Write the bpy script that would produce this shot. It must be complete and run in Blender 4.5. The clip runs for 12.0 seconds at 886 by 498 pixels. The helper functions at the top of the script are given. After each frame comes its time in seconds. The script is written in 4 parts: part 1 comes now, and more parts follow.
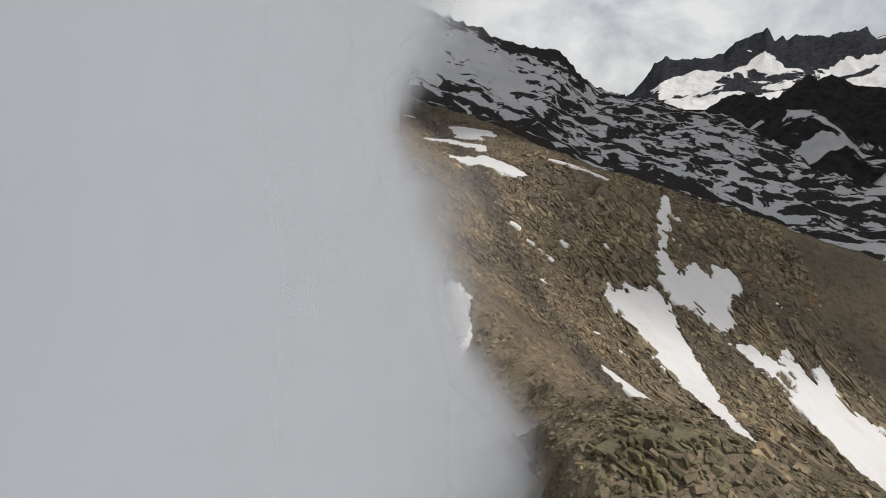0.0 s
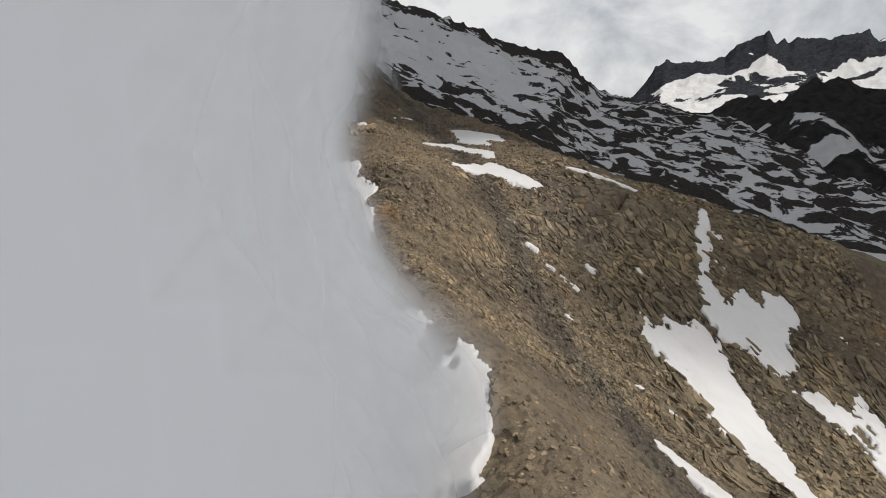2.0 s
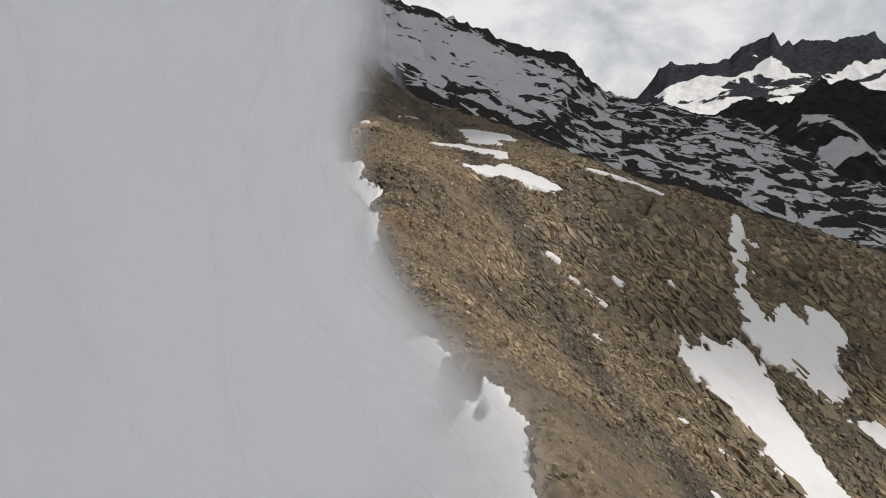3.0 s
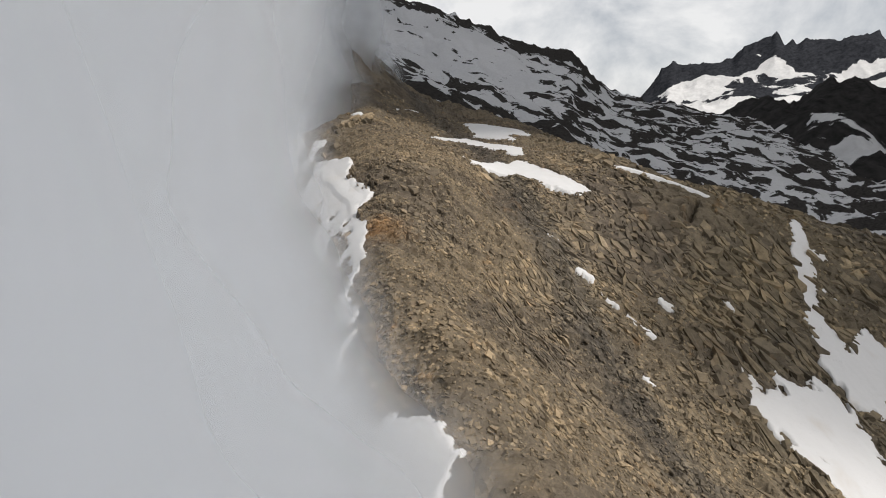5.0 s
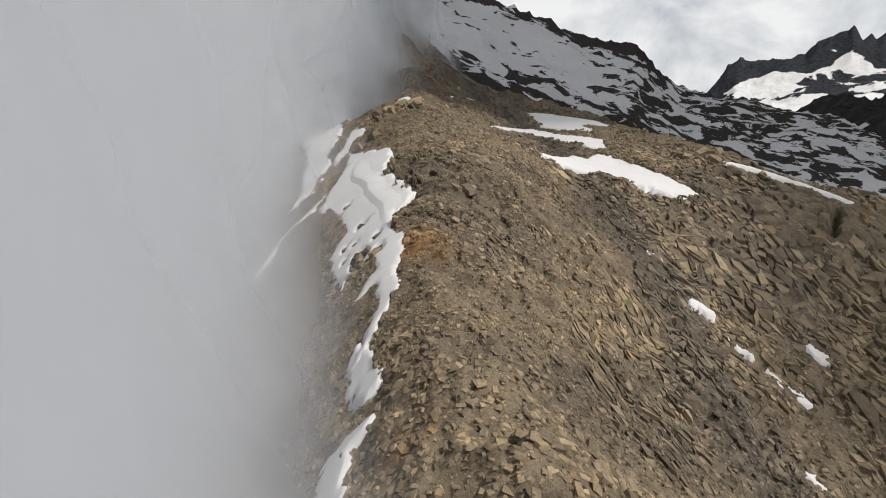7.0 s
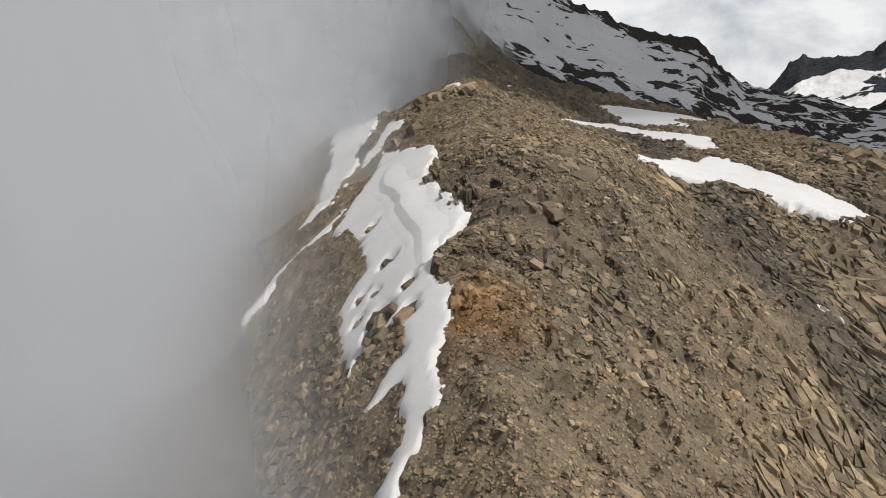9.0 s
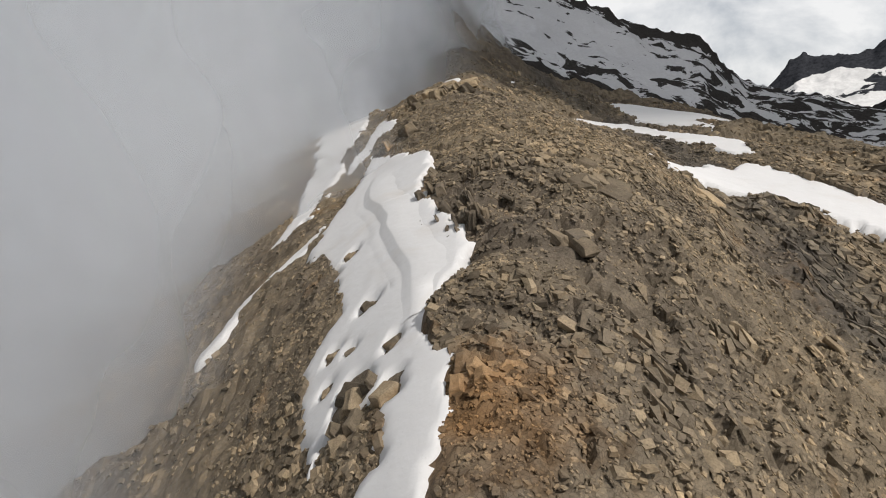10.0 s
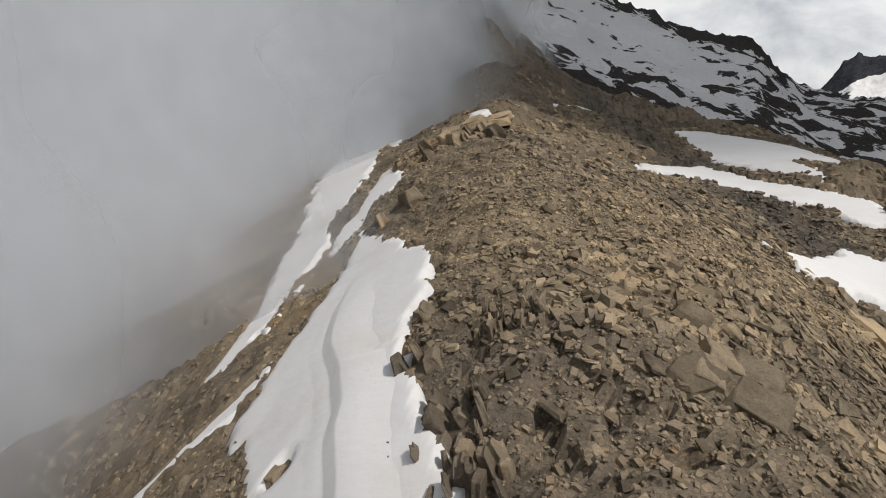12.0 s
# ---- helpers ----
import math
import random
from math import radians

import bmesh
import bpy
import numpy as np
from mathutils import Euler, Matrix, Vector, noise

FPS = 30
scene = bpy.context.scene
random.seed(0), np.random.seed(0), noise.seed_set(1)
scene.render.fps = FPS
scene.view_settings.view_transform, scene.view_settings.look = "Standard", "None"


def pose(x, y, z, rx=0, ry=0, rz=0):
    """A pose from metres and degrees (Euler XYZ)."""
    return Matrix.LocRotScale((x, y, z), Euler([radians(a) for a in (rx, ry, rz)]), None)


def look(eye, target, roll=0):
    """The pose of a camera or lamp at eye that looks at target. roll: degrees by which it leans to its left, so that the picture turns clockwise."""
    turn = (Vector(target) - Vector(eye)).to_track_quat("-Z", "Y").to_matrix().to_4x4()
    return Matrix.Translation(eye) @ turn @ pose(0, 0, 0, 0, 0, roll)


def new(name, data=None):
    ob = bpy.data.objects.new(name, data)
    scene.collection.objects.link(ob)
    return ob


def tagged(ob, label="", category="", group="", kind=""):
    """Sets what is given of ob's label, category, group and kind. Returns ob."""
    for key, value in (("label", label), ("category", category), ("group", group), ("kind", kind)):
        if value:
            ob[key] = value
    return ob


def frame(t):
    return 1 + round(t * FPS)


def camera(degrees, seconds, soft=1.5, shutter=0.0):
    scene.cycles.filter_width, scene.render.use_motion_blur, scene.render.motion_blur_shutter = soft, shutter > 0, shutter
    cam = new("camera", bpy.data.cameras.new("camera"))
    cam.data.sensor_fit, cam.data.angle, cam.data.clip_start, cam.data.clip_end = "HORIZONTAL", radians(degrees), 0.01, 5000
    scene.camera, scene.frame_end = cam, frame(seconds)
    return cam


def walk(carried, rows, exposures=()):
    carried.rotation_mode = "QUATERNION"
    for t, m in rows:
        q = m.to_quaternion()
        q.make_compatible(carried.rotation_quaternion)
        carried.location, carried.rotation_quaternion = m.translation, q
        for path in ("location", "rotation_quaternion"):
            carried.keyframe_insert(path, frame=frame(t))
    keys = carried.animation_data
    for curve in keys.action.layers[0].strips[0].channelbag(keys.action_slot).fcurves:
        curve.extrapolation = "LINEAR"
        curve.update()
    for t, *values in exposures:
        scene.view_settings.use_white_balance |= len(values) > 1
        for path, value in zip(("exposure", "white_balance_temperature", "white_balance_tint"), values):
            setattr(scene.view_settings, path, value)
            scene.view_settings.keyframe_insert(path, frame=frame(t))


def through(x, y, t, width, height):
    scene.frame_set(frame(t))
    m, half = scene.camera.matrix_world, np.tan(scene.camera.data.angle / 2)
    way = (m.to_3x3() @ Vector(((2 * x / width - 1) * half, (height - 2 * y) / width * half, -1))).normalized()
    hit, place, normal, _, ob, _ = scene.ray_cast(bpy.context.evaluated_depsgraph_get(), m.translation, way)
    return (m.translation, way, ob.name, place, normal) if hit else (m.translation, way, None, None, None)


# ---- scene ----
cam = camera(67.7, 12.0, 1.05)
METRES, EYE, TILT, LEAN, TURN = 140.0, 100.0, -13.5, 0.0, 0.0
ROWS = [
    (0.0, 0.0, 0.0, 0.0, 0.0, 0.0, 0.0),
    (0.5, 0.0007, 0.0419, 0.0108, -0.25, -0.1, 0.17),
    (1.0, 0.0022, 0.0859, 0.0201, -0.28, -0.02, 0.15),
    (1.5, 0.0015, 0.1305, 0.0254, -0.06, 0.21, 0.18),
    (2.0, -0.0037, 0.176, 0.031, 0.01, 0.35, 0.15),
    (2.5, -0.0099, 0.2216, 0.0367, 0.09, 0.46, 0.14),
    (3.0, -0.0156, 0.2654, 0.0416, 0.18, 0.52, 0.02),
    (5.0, -0.0201, 0.4258, 0.0583, 0.31, 0.61, 0.14),
    (5.5, -0.0194, 0.467, 0.0628, 1.74, 0.58, -0.22),
    (6.0, -0.023, 0.5092, 0.0666, 3.15, 0.54, -0.6),
    (6.5, -0.0266, 0.5516, 0.0724, 4.79, 0.45, -1.1),
    (7.0, -0.0295, 0.5942, 0.0769, 4.9, 0.41, -1.02),
    (9.0, -0.056, 0.7623, 0.104, 8.76, 0.09, -2.21),
    (9.5, -0.0618, 0.8003, 0.1115, 8.72, -0.07, -2.27),
    (10.0, -0.0668, 0.8343, 0.1207, 8.64, -0.13, -2.31),
    (10.5, -0.0696, 0.8668, 0.1342, 8.64, 0.13, -2.2),
    (11.0, -0.0716, 0.9019, 0.1482, 9.39, 0.2, -2.24),
    (11.5, -0.074, 0.9369, 0.1641, 10.95, 0.08, -2.55),
    (12.0, -0.0781, 0.9731, 0.1798, 12.0, -0.01, -2.81),
]
walk(cam, [(t, pose(0, 0, EYE, TILT, LEAN, TURN) @ pose(METRES * x, METRES * y, METRES * z, 90 + pitch, roll, yaw)) for t, x, y, z, yaw, pitch, roll in ROWS],
     [(0.0, -0.1), (3.0, -0.05), (6.5, 0.08), (10.0, 0.1), (12.0, 0.04)])

# ---------- light ----------
SUN_DIR = Vector((0.62, -0.28, 0.95)).normalized()      # towards the sun
world = bpy.data.worlds.new("sky")
scene.world = world
world.use_nodes = True
wn, wl = world.node_tree.nodes, world.node_tree.links
wn.clear()
sky = wn.new("ShaderNodeTexSky")
sky.sky_type = "NISHITA"
sky.sun_disc = False
sky.sun_elevation = math.asin(SUN_DIR.z)
sky.sun_rotation = math.atan2(SUN_DIR.x, SUN_DIR.y)
sky.altitude = 2800
wgeo = wn.new("ShaderNodeTexCoord")
wmap = wn.new("ShaderNodeMapping")
wmap.inputs["Scale"].default_value = (1.0, 1.0, 1.35)
wnoise = wn.new("ShaderNodeTexNoise")
wnoise.inputs["Scale"].default_value = 4.6
wnoise.inputs["Detail"].default_value = 7
wnoise.inputs["Roughness"].default_value = 0.58
wnoise.inputs["Distortion"].default_value = 0.25
wramp = wn.new("ShaderNodeValToRGB")
wramp.color_ramp.elements[0].position = 0.38
wramp.color_ramp.elements[1].position = 0.58
wramp.color_ramp.elements[0].color = (7.6, 8.2, 9.0, 1)
wramp.color_ramp.elements[1].color = (16.0, 15.9, 15.8, 1)
wmix = wn.new("ShaderNodeMixRGB")
wmix.inputs["Fac"].default_value = 0.9
wbg = wn.new("ShaderNodeBackground")
wbg.inputs["Strength"].default_value = 0.056
wout = wn.new("ShaderNodeOutputWorld")
wl.new(wgeo.outputs["Generated"], wmap.inputs["Vector"])
wl.new(wmap.outputs["Vector"], wnoise.inputs["Vector"])
wl.new(wnoise.outputs["Fac"], wramp.inputs["Fac"])
wl.new(sky.outputs["Color"], wmix.inputs[1])
wl.new(wramp.outputs["Color"], wmix.inputs[2])
wl.new(wmix.outputs["Color"], wbg.inputs["Color"])
wl.new(wbg.outputs["Background"], wout.inputs["Surface"])
sun_data = bpy.data.lights.new("sun", "SUN")
sun_data.energy, sun_data.angle, sun_data.color = 3.0, radians(1.0), (1.0, 0.955, 0.9)
sun = new("sun", sun_data)
sun.matrix_world = look(SUN_DIR * 300, (0, 0, 0))
scene.cycles.transparent_max_bounces = 40


# ---------- noise on arrays ----------
def lattice(ix, iy, seed):
    h = (ix.astype(np.int64) * 374761393 + iy.astype(np.int64) * 668265263 + seed * 974711) & 0x7FFFFFFF
    h = ((h ^ (h >> 13)) * 1274126177) & 0x7FFFFFFF
    h = (h ^ (h >> 16)) & 0xFFFFFF
    return h / float(0xFFFFFF)


def vnoise(x, y, seed=0):
    """Smooth value noise, -1 to 1."""
    ix, iy = np.floor(x), np.floor(y)
    fx, fy = x - ix, y - iy
    fx, fy = fx * fx * (3 - 2 * fx), fy * fy * (3 - 2 * fy)
    a, b = lattice(ix, iy, seed), lattice(ix + 1, iy, seed)
    c, d = lattice(ix, iy + 1, seed), lattice(ix + 1, iy + 1, seed)
    return 2 * ((a * (1 - fx) + b * fx) * (1 - fy) + (c * (1 - fx) + d * fx) * fy) - 1


def fbm(x, y, octaves=4, seed=0, gain=0.5):
    total, amp = 0.0 * x, 1.0
    for k in range(octaves):
        total = total + amp * vnoise(x, y, seed + 17 * k)
        x, y, amp = x * 1.93 + 0.37 * y + 5.1, y * 1.93 - 0.37 * x * 0.5 + 9.7, amp * gain
    return total


def ridged(x, y, octaves=5, seed=0):
    total, amp = 0.0 * x, 1.0
    for k in range(octaves):
        total = total + amp * (1 - 2 * np.abs(vnoise(x, y, seed + 31 * k)))
        x, y, amp = x * 2.03 + 3.3, y * 2.03 + 7.7, amp * 0.5
    return total


def cells(x, y, seed=0):
    """Distance to the nearest and second cell point, and the nearest one's number 0 to 1."""
    ix, iy = np.floor(x), np.floor(y)
    d1, d2, pick = np.full(np.shape(x), 9.0), np.full(np.shape(x), 9.0), np.zeros(np.shape(x))
    for ox in (-1, 0, 1):
        for oy in (-1, 0, 1):
            jx, jy = ix + ox, iy + oy
            px, py = jx + lattice(jx, jy, seed), jy + lattice(jx, jy, seed + 5)
            d = np.hypot(x - px, y - py)
            near = d < d1
            d2 = np.where(near, d1, np.minimum(d2, d))
            pick = np.where(near, lattice(jx, jy, seed + 9), pick)
            d1 = np.where(near, d, d1)
    return d1, d2, pick


def smooth(a, b, v):
    t = np.clip((v - a) / (b - a), 0, 1)
    return t * t * (3 - 2 * t)


# ---------- the ridge's shape: stations along the crest ----------
# y, crest x, then heights at ACROSS metres from the crest (minus: the foggy flank)
ACROSS = np.array([-45.0, -14, 0, 10, 25, 50, 110])
STATIONS = [
    (-40, 5, 50.5, 74.2, 84.1, 78.6, 70.1, 60.1, 38.6),
    (20, 6, 48.3, 76.0, 88.4, 84.5, 74.7, 59.2, 31.4),
    (45, 8, 45.0, 68.9, 77.5, 75.7, 67.9, 56.0, 28.0),
    (75, 5, 40.8, 64.5, 73.8, 67.4, 56.4, 48.0, 21.4),
    (105, -3, 37.8, 63.9, 75.4, 69.1, 58.2, 46.4, 18.1),
    (130, -10.5, 38.2, 62.8, 76.6, 73.1, 63.7, 54.1, 31.0),
    (155, -14, 50.0, 72.5, 81.2, 80.7, 72.9, 65.2, 46.0),
    (180, -17, 61.0, 79.0, 86.6, 85.9, 80.0, 79.3, 63.0),
    (210, -22, 69.0, 83.5, 90.3, 87.3, 83.8, 82.6, 60.0),
    (260, -28, 76.0, 88.5, 94.5, 92.0, 88.0, 84.0, 56.0),
    (330, -42, 90.0, 108.0, 117.0, 108.0, 96.0, 86.0, 58.0),
    (420, -75, 120.0, 156.0, 172.0, 151.0, 126.0, 94.0, 72.0),
]
ALONG = np.array([s[0] for s in STATIONS], float)
CREST = np.array([s[1] for s in STATIONS], float)
HEIGHTS = np.array([s[2:] for s in STATIONS], float)


def weights(k, v):
    """Catmull-Rom weights of the knots k at the values v."""
    v = np.clip(np.ravel(v), k[0], k[-1])
    i = np.clip(np.searchsorted(k, v, "right") - 1, 0, len(k) - 2)
    h = k[i + 1] - k[i]
    t = (v - k[i]) / h
    w, r = np.zeros((len(v), len(k))), np.arange(len(v))
    h00, h10, h11 = 2 * t**3 - 3 * t**2 + 1, t**3 - 2 * t**2 + t, t**3 - t**2
    w[r, i] += h00
    w[r, i + 1] += 1 - h00
    for j, s in ((i, h10), (i + 1, h11)):
        a, b = np.clip(j - 1, 0, len(k) - 1), np.clip(j + 1, 0, len(k) - 1)
        w[r, b] += s * h / (k[b] - k[a])
        w[r, a] -= s * h / (k[b] - k[a])
    return w


def crest_x(y):
    return (weights(ALONG, y) @ CREST).reshape(np.shape(y))


def base_height(x, y):
    """The ridge without its small relief."""
    x, y = np.broadcast_arrays(np.asarray(x, float), np.asarray(y, float))
    wy = weights(ALONG, y)
    d = np.ravel(x) - wy @ CREST
    z = np.einsum("ni,nj,ij->n", wy, weights(ACROSS, d), HEIGHTS)
    z = z - np.maximum(d - 110, 0) * 0.35 - np.maximum(-45 - d, 0) * 0.7
    return z.reshape(x.shape)


def swell(x, y):
    """The long waves of the ground, which the snow follows too."""
    return 0.9 * fbm(x / 14, y / 14, 3, 3)


def slab_zone(x, y):
    return smooth(27, 15, np.hypot((x - 37) * 0.85, y - 166) + 5 * fbm(x / 9, y / 9, 2, 71))


def height(x, y):
    """The ridge with gullies, ledges and broken rock."""
    x, y = np.broadcast_arrays(np.asarray(x, float), np.asarray(y, float))
    z = base_height(x, y)
    z = z + swell(x, y) + 0.5 * ridged(x / 5.5, y / 7.5, 3, 8) - 0.25
    # beds of schist that run down across the slope, stepped and split
    u, v = 0.80 * x + 0.60 * y, -0.60 * x + 0.80 * y
    slabby = 0.35 + 0.65 * smooth(-0.25, 0.35, fbm(x / 30, y / 30, 3, 90))
    bare = slab_zone(x, y)
    d1, d2, pick = cells(u / 2.2 + 0.3 * vnoise(x / 2, y / 2, 4), v / 2.8 + 0.3 * vnoise(x / 2, y / 2, 24), 21)
    z = z + (1 - 0.75 * bare) * slabby * (0.55 * (pick - 0.5) - 0.42 * np.exp(-((d2 - d1) / 0.08) ** 2))
    e1, e2, pick2 = cells(u / 0.95, v / 1.15 + 0.4 * vnoise(x, y, 2), 44)
    z = z + (1 - 0.6 * bare) * 0.34 * (pick2 - 0.5)
    # big bare slabs, split by open joints, on the shoulder
    f1, f2, pick3 = cells(u / 3.4 + 0.35 * vnoise(x / 3, y / 3, 14), v / 4.2 + 0.3 * vnoise(x / 2.5, y / 2.5, 15), 63)
    z = z + bare * (0.5 * (pick3 - 0.5) - (0.35 + 0.9 * (pick3 > 0.5)) * np.exp(-((f2 - f1) / 0.06) ** 2))
    # one deep cleft in the slabs of the shoulder
    t = np.clip(((x - 38.4) * 3.4 + (y - 170.4) * 6.8) / (3.4**2 + 6.8**2), 0, 1)
    z = z - 2.4 * np.exp(-((np.hypot(x - 38.4 - 3.4 * t, y - 170.4 - 6.8 * t) + 0.15 * vnoise(x, y, 6)) / 0.5) ** 2)
    # the knoll breaks off steeply on the foggy side
    d = x - crest_x(y)
    z = z - 8.0 * smooth(-1.4, -5.0, d + 0.5 * vnoise(x / 1.5, y / 1.5, 9)) * smooth(36, 30, y) * smooth(6, 12, y)
    # the rib above is a crag of bigger steps
    z = z + smooth(235, 300, y) * (3.2 * ridged(x / 26, y / 34, 5, 77) - 1.6)
    return z


# ---------- materials ----------
def material(name, build):
    m = bpy.data.materials.new(name)
    m.use_nodes = True
    n, l = m.node_tree.nodes, m.node_tree.links
    n.clear()
    out = n.new("ShaderNodeOutputMaterial")
    build(n, l, out)
    return m


def noise_node(n, l, coord, scale, detail=6, rough=0.6, distort=0.0):
    t = n.new("ShaderNodeTexNoise")
    t.inputs["Scale"].default_value = scale
    t.inputs["Detail"].default_value = detail
    t.inputs["Roughness"].default_value = rough
    t.inputs["Distortion"].default_value = distort
    l.new(coord, t.inputs["Vector"])
    return t.outputs["Fac"]


def ramp(n, l, fac, stops):
    r = n.new("ShaderNodeValToRGB")
    e = r.color_ramp.elements
    e[0].position, e[0].color = stops[0][0], (*stops[0][1], 1)
    e[1].position, e[1].color = stops[-1][0], (*stops[-1][1], 1)
    for p, c in stops[1:-1]:
        k = e.new(p)
        k.color = (*c, 1)
    l.new(fac, r.inputs["Fac"])
    return r.outputs["Color"]


def mix(n, l, fac, a, b, mode="MIX"):
    m = n.new("ShaderNodeMixRGB")
    m.blend_type = mode
    for s, v in ((0, fac), (1, a), (2, b)):
        if isinstance(v, (int, float)):
            m.inputs[s].default_value = v
        elif isinstance(v, tuple):
            m.inputs[s].default_value = (*v, 1)
        else:
            l.new(v, m.inputs[s])
    return m.outputs["Color"]


def rock_build(tint_a, tint_b, tint_c, per_piece=False, bump=0.35, grain=3.0):
    def build(n, l, out):
        geo = n.new("ShaderNodeNewGeometry")
        pos = geo.outputs["Position"]
        big = noise_node(n, l, pos, 0.06, 4, 0.6, 0.4)
        mid = noise_node(n, l, pos, 0.7, 6, 0.65)
        fine = noise_node(n, l, pos, grain * 2.2, 8, 0.7)
        base = ramp(n, l, big, [(0.36, tint_a), (0.5, tint_b), (0.66, tint_c)])
        shade = ramp(n, l, mid, [(0.28, (0.55, 0.54, 0.52)), (0.52, (1.0, 1.0, 1.0)), (0.75, (1.28, 1.22, 1.12))])
        col = mix(n, l, 1.0, base, shade, "MULTIPLY")
        speck = ramp(n, l, fine, [(0.3, (0.56, 0.55, 0.54)), (0.55, (1.05, 1.05, 1.05)), (0.74, (1.38, 1.36, 1.28))])
        col = mix(n, l, 0.8, col, speck, "MULTIPLY")
        chips = n.new("ShaderNodeTexVoronoi")
        chips.feature = "DISTANCE_TO_EDGE"
        chips.inputs["Scale"].default_value = grain * 1.6
        l.new(pos, chips.inputs["Vector"])
        col = mix(n, l, 0.0 if per_piece else 0.6, col, ramp(n, l, chips.outputs["Distance"], [(0.0, (0.3, 0.29, 0.28)), (0.07, (1, 1, 1))]), "MULTIPLY")
        # rusty stains and pale lichen
        rust = ramp(n, l, noise_node(n, l, pos, 0.19, 5, 0.6, 0.6), [(0.62, (0, 0, 0)), (0.74, (1, 1, 1))])
        col = mix(n, l, rust, col, mix(n, l, 1.0, col, (1.18, 0.96, 0.74), "MULTIPLY"))
        lichen = ramp(n, l, noise_node(n, l, pos, 1.6, 6, 0.7), [(0.66, (0, 0, 0)), (0.78, (0.55, 0.55, 0.55))])
        col = mix(n, l, lichen, col, (0.25, 0.25, 0.16))
        # greyer beds away from the crest, with some passing cloud shade darkened into their colour
        sep = n.new("ShaderNodeSeparateXYZ")
        l.new(pos, sep.inputs[0])
        beds = n.new("ShaderNodeMath")
        beds.operation = "MULTIPLY_ADD"
        beds.inputs[1].default_value = 40.0
        l.new(big, beds.inputs[0])
        l.new(sep.outputs["X"], beds.inputs[2])
        grey = n.new("ShaderNodeMapRange")
        grey.inputs["From Min"].default_value = 38.0
        grey.inputs["From Max"].default_value = 62.0
        l.new(beds.outputs[0], grey.inputs["Value"])
        col = mix(n, l, grey.outputs["Result"], col, mix(n, l, 1.0, col, (0.84, 0.86, 0.86), "MULTIPLY"))
        # a band of dark slaty scree that runs down the slope
        band = n.new("ShaderNodeVectorMath")
        band.operation = "DOT_PRODUCT"
        band.inputs[1].default_value = (1.0, 0.185, 0.0)
        l.new(pos, band.inputs[0])
        off = n.new("ShaderNodeMath")
        off.operation = "SUBTRACT"
        off.inputs[1].default_value = 41.1
        l.new(band.outputs["Value"], off.inputs[0])
        away = n.new("ShaderNodeMath")
        away.operation = "ABSOLUTE"
        l.new(off.outputs[0], away.inputs[0])
        worn = n.new("ShaderNodeMath")
        worn.operation = "MULTIPLY_ADD"
        worn.inputs[1].default_value = 7.0
        l.new(mid, worn.inputs[0])
        l.new(away.outputs[0], worn.inputs[2])
        slaty = n.new("ShaderNodeMapRange")
        slaty.inputs["From Min"].default_value = 9.0
        slaty.inputs["From Max"].default_value = 5.0
        l.new(worn.outputs[0], slaty.inputs["Value"])
        col = mix(n, l, slaty.outputs["Result"], col, mix(n, l, 1.0, col, (0.64, 0.68, 0.76), "MULTIPLY"))
        # the iron-stained ledge on the crest
        here = n.new("ShaderNodeVectorMath")
        here.operation = "DISTANCE"
        here.inputs[1].default_value = (-11.4, 139.0, 78.0)
        l.new(pos, here.inputs[0])
        wob = n.new("ShaderNodeMath")
        wob.operation = "MULTIPLY_ADD"
        wob.inputs[1].default_value = 9.0
        l.new(mid, wob.inputs[0])
        l.new(here.outputs["Value"], wob.inputs[2])
        r2 = n.new("ShaderNodeMapRange")
        r2.inputs["From Min"].default_value = 9.5
        r2.inputs["From Max"].default_value = 5.0
        l.new(wob.outputs[0], r2.inputs["Value"])
        col = mix(n, l, r2.outputs["Result"], col, mix(n, l, 1.0, col, (1.34, 1.0, 0.7), "MULTIPLY"))
        if per_piece:
            info = n.new("ShaderNodeObjectInfo")
            isl = geo.outputs["Random Per Island"]
            add = n.new("ShaderNodeMath")
            add.operation = "ADD"
            l.new(info.outputs["Random"], add.inputs[0])
            l.new(isl, add.inputs[1])
            fr = n.new("ShaderNodeMath")
            fr.operation = "FRACT"
            l.new(add.outputs[0], fr.inputs[0])
            var = ramp(n, l, fr.outputs[0], [(0.0, (0.5, 0.49, 0.48)), (0.45, (0.92, 0.91, 0.89)), (0.85, (1.14, 1.08, 0.97)), (1.0, (1.55, 1.49, 1.36))])
            col = mix(n, l, 1.0, col, var, "MULTIPLY")
        b = n.new("ShaderNodeBump")
        b.inputs["Strength"].default_value = bump
        b.inputs["Distance"].default_value = 0.12
        l.new(mix(n, l, 0.5, mid, fine), b.inputs["Height"])
        p = n.new("ShaderNodeBsdfPrincipled")
        p.inputs["Roughness"].default_value = 0.88
        p.inputs["Specular IOR Level"].default_value = 0.08
        l.new(col, p.inputs["Base Color"])
        l.new(b.outputs["Normal"], p.inputs["Normal"])
        l.new(p.outputs["BSDF"], out.inputs["Surface"])
    return build


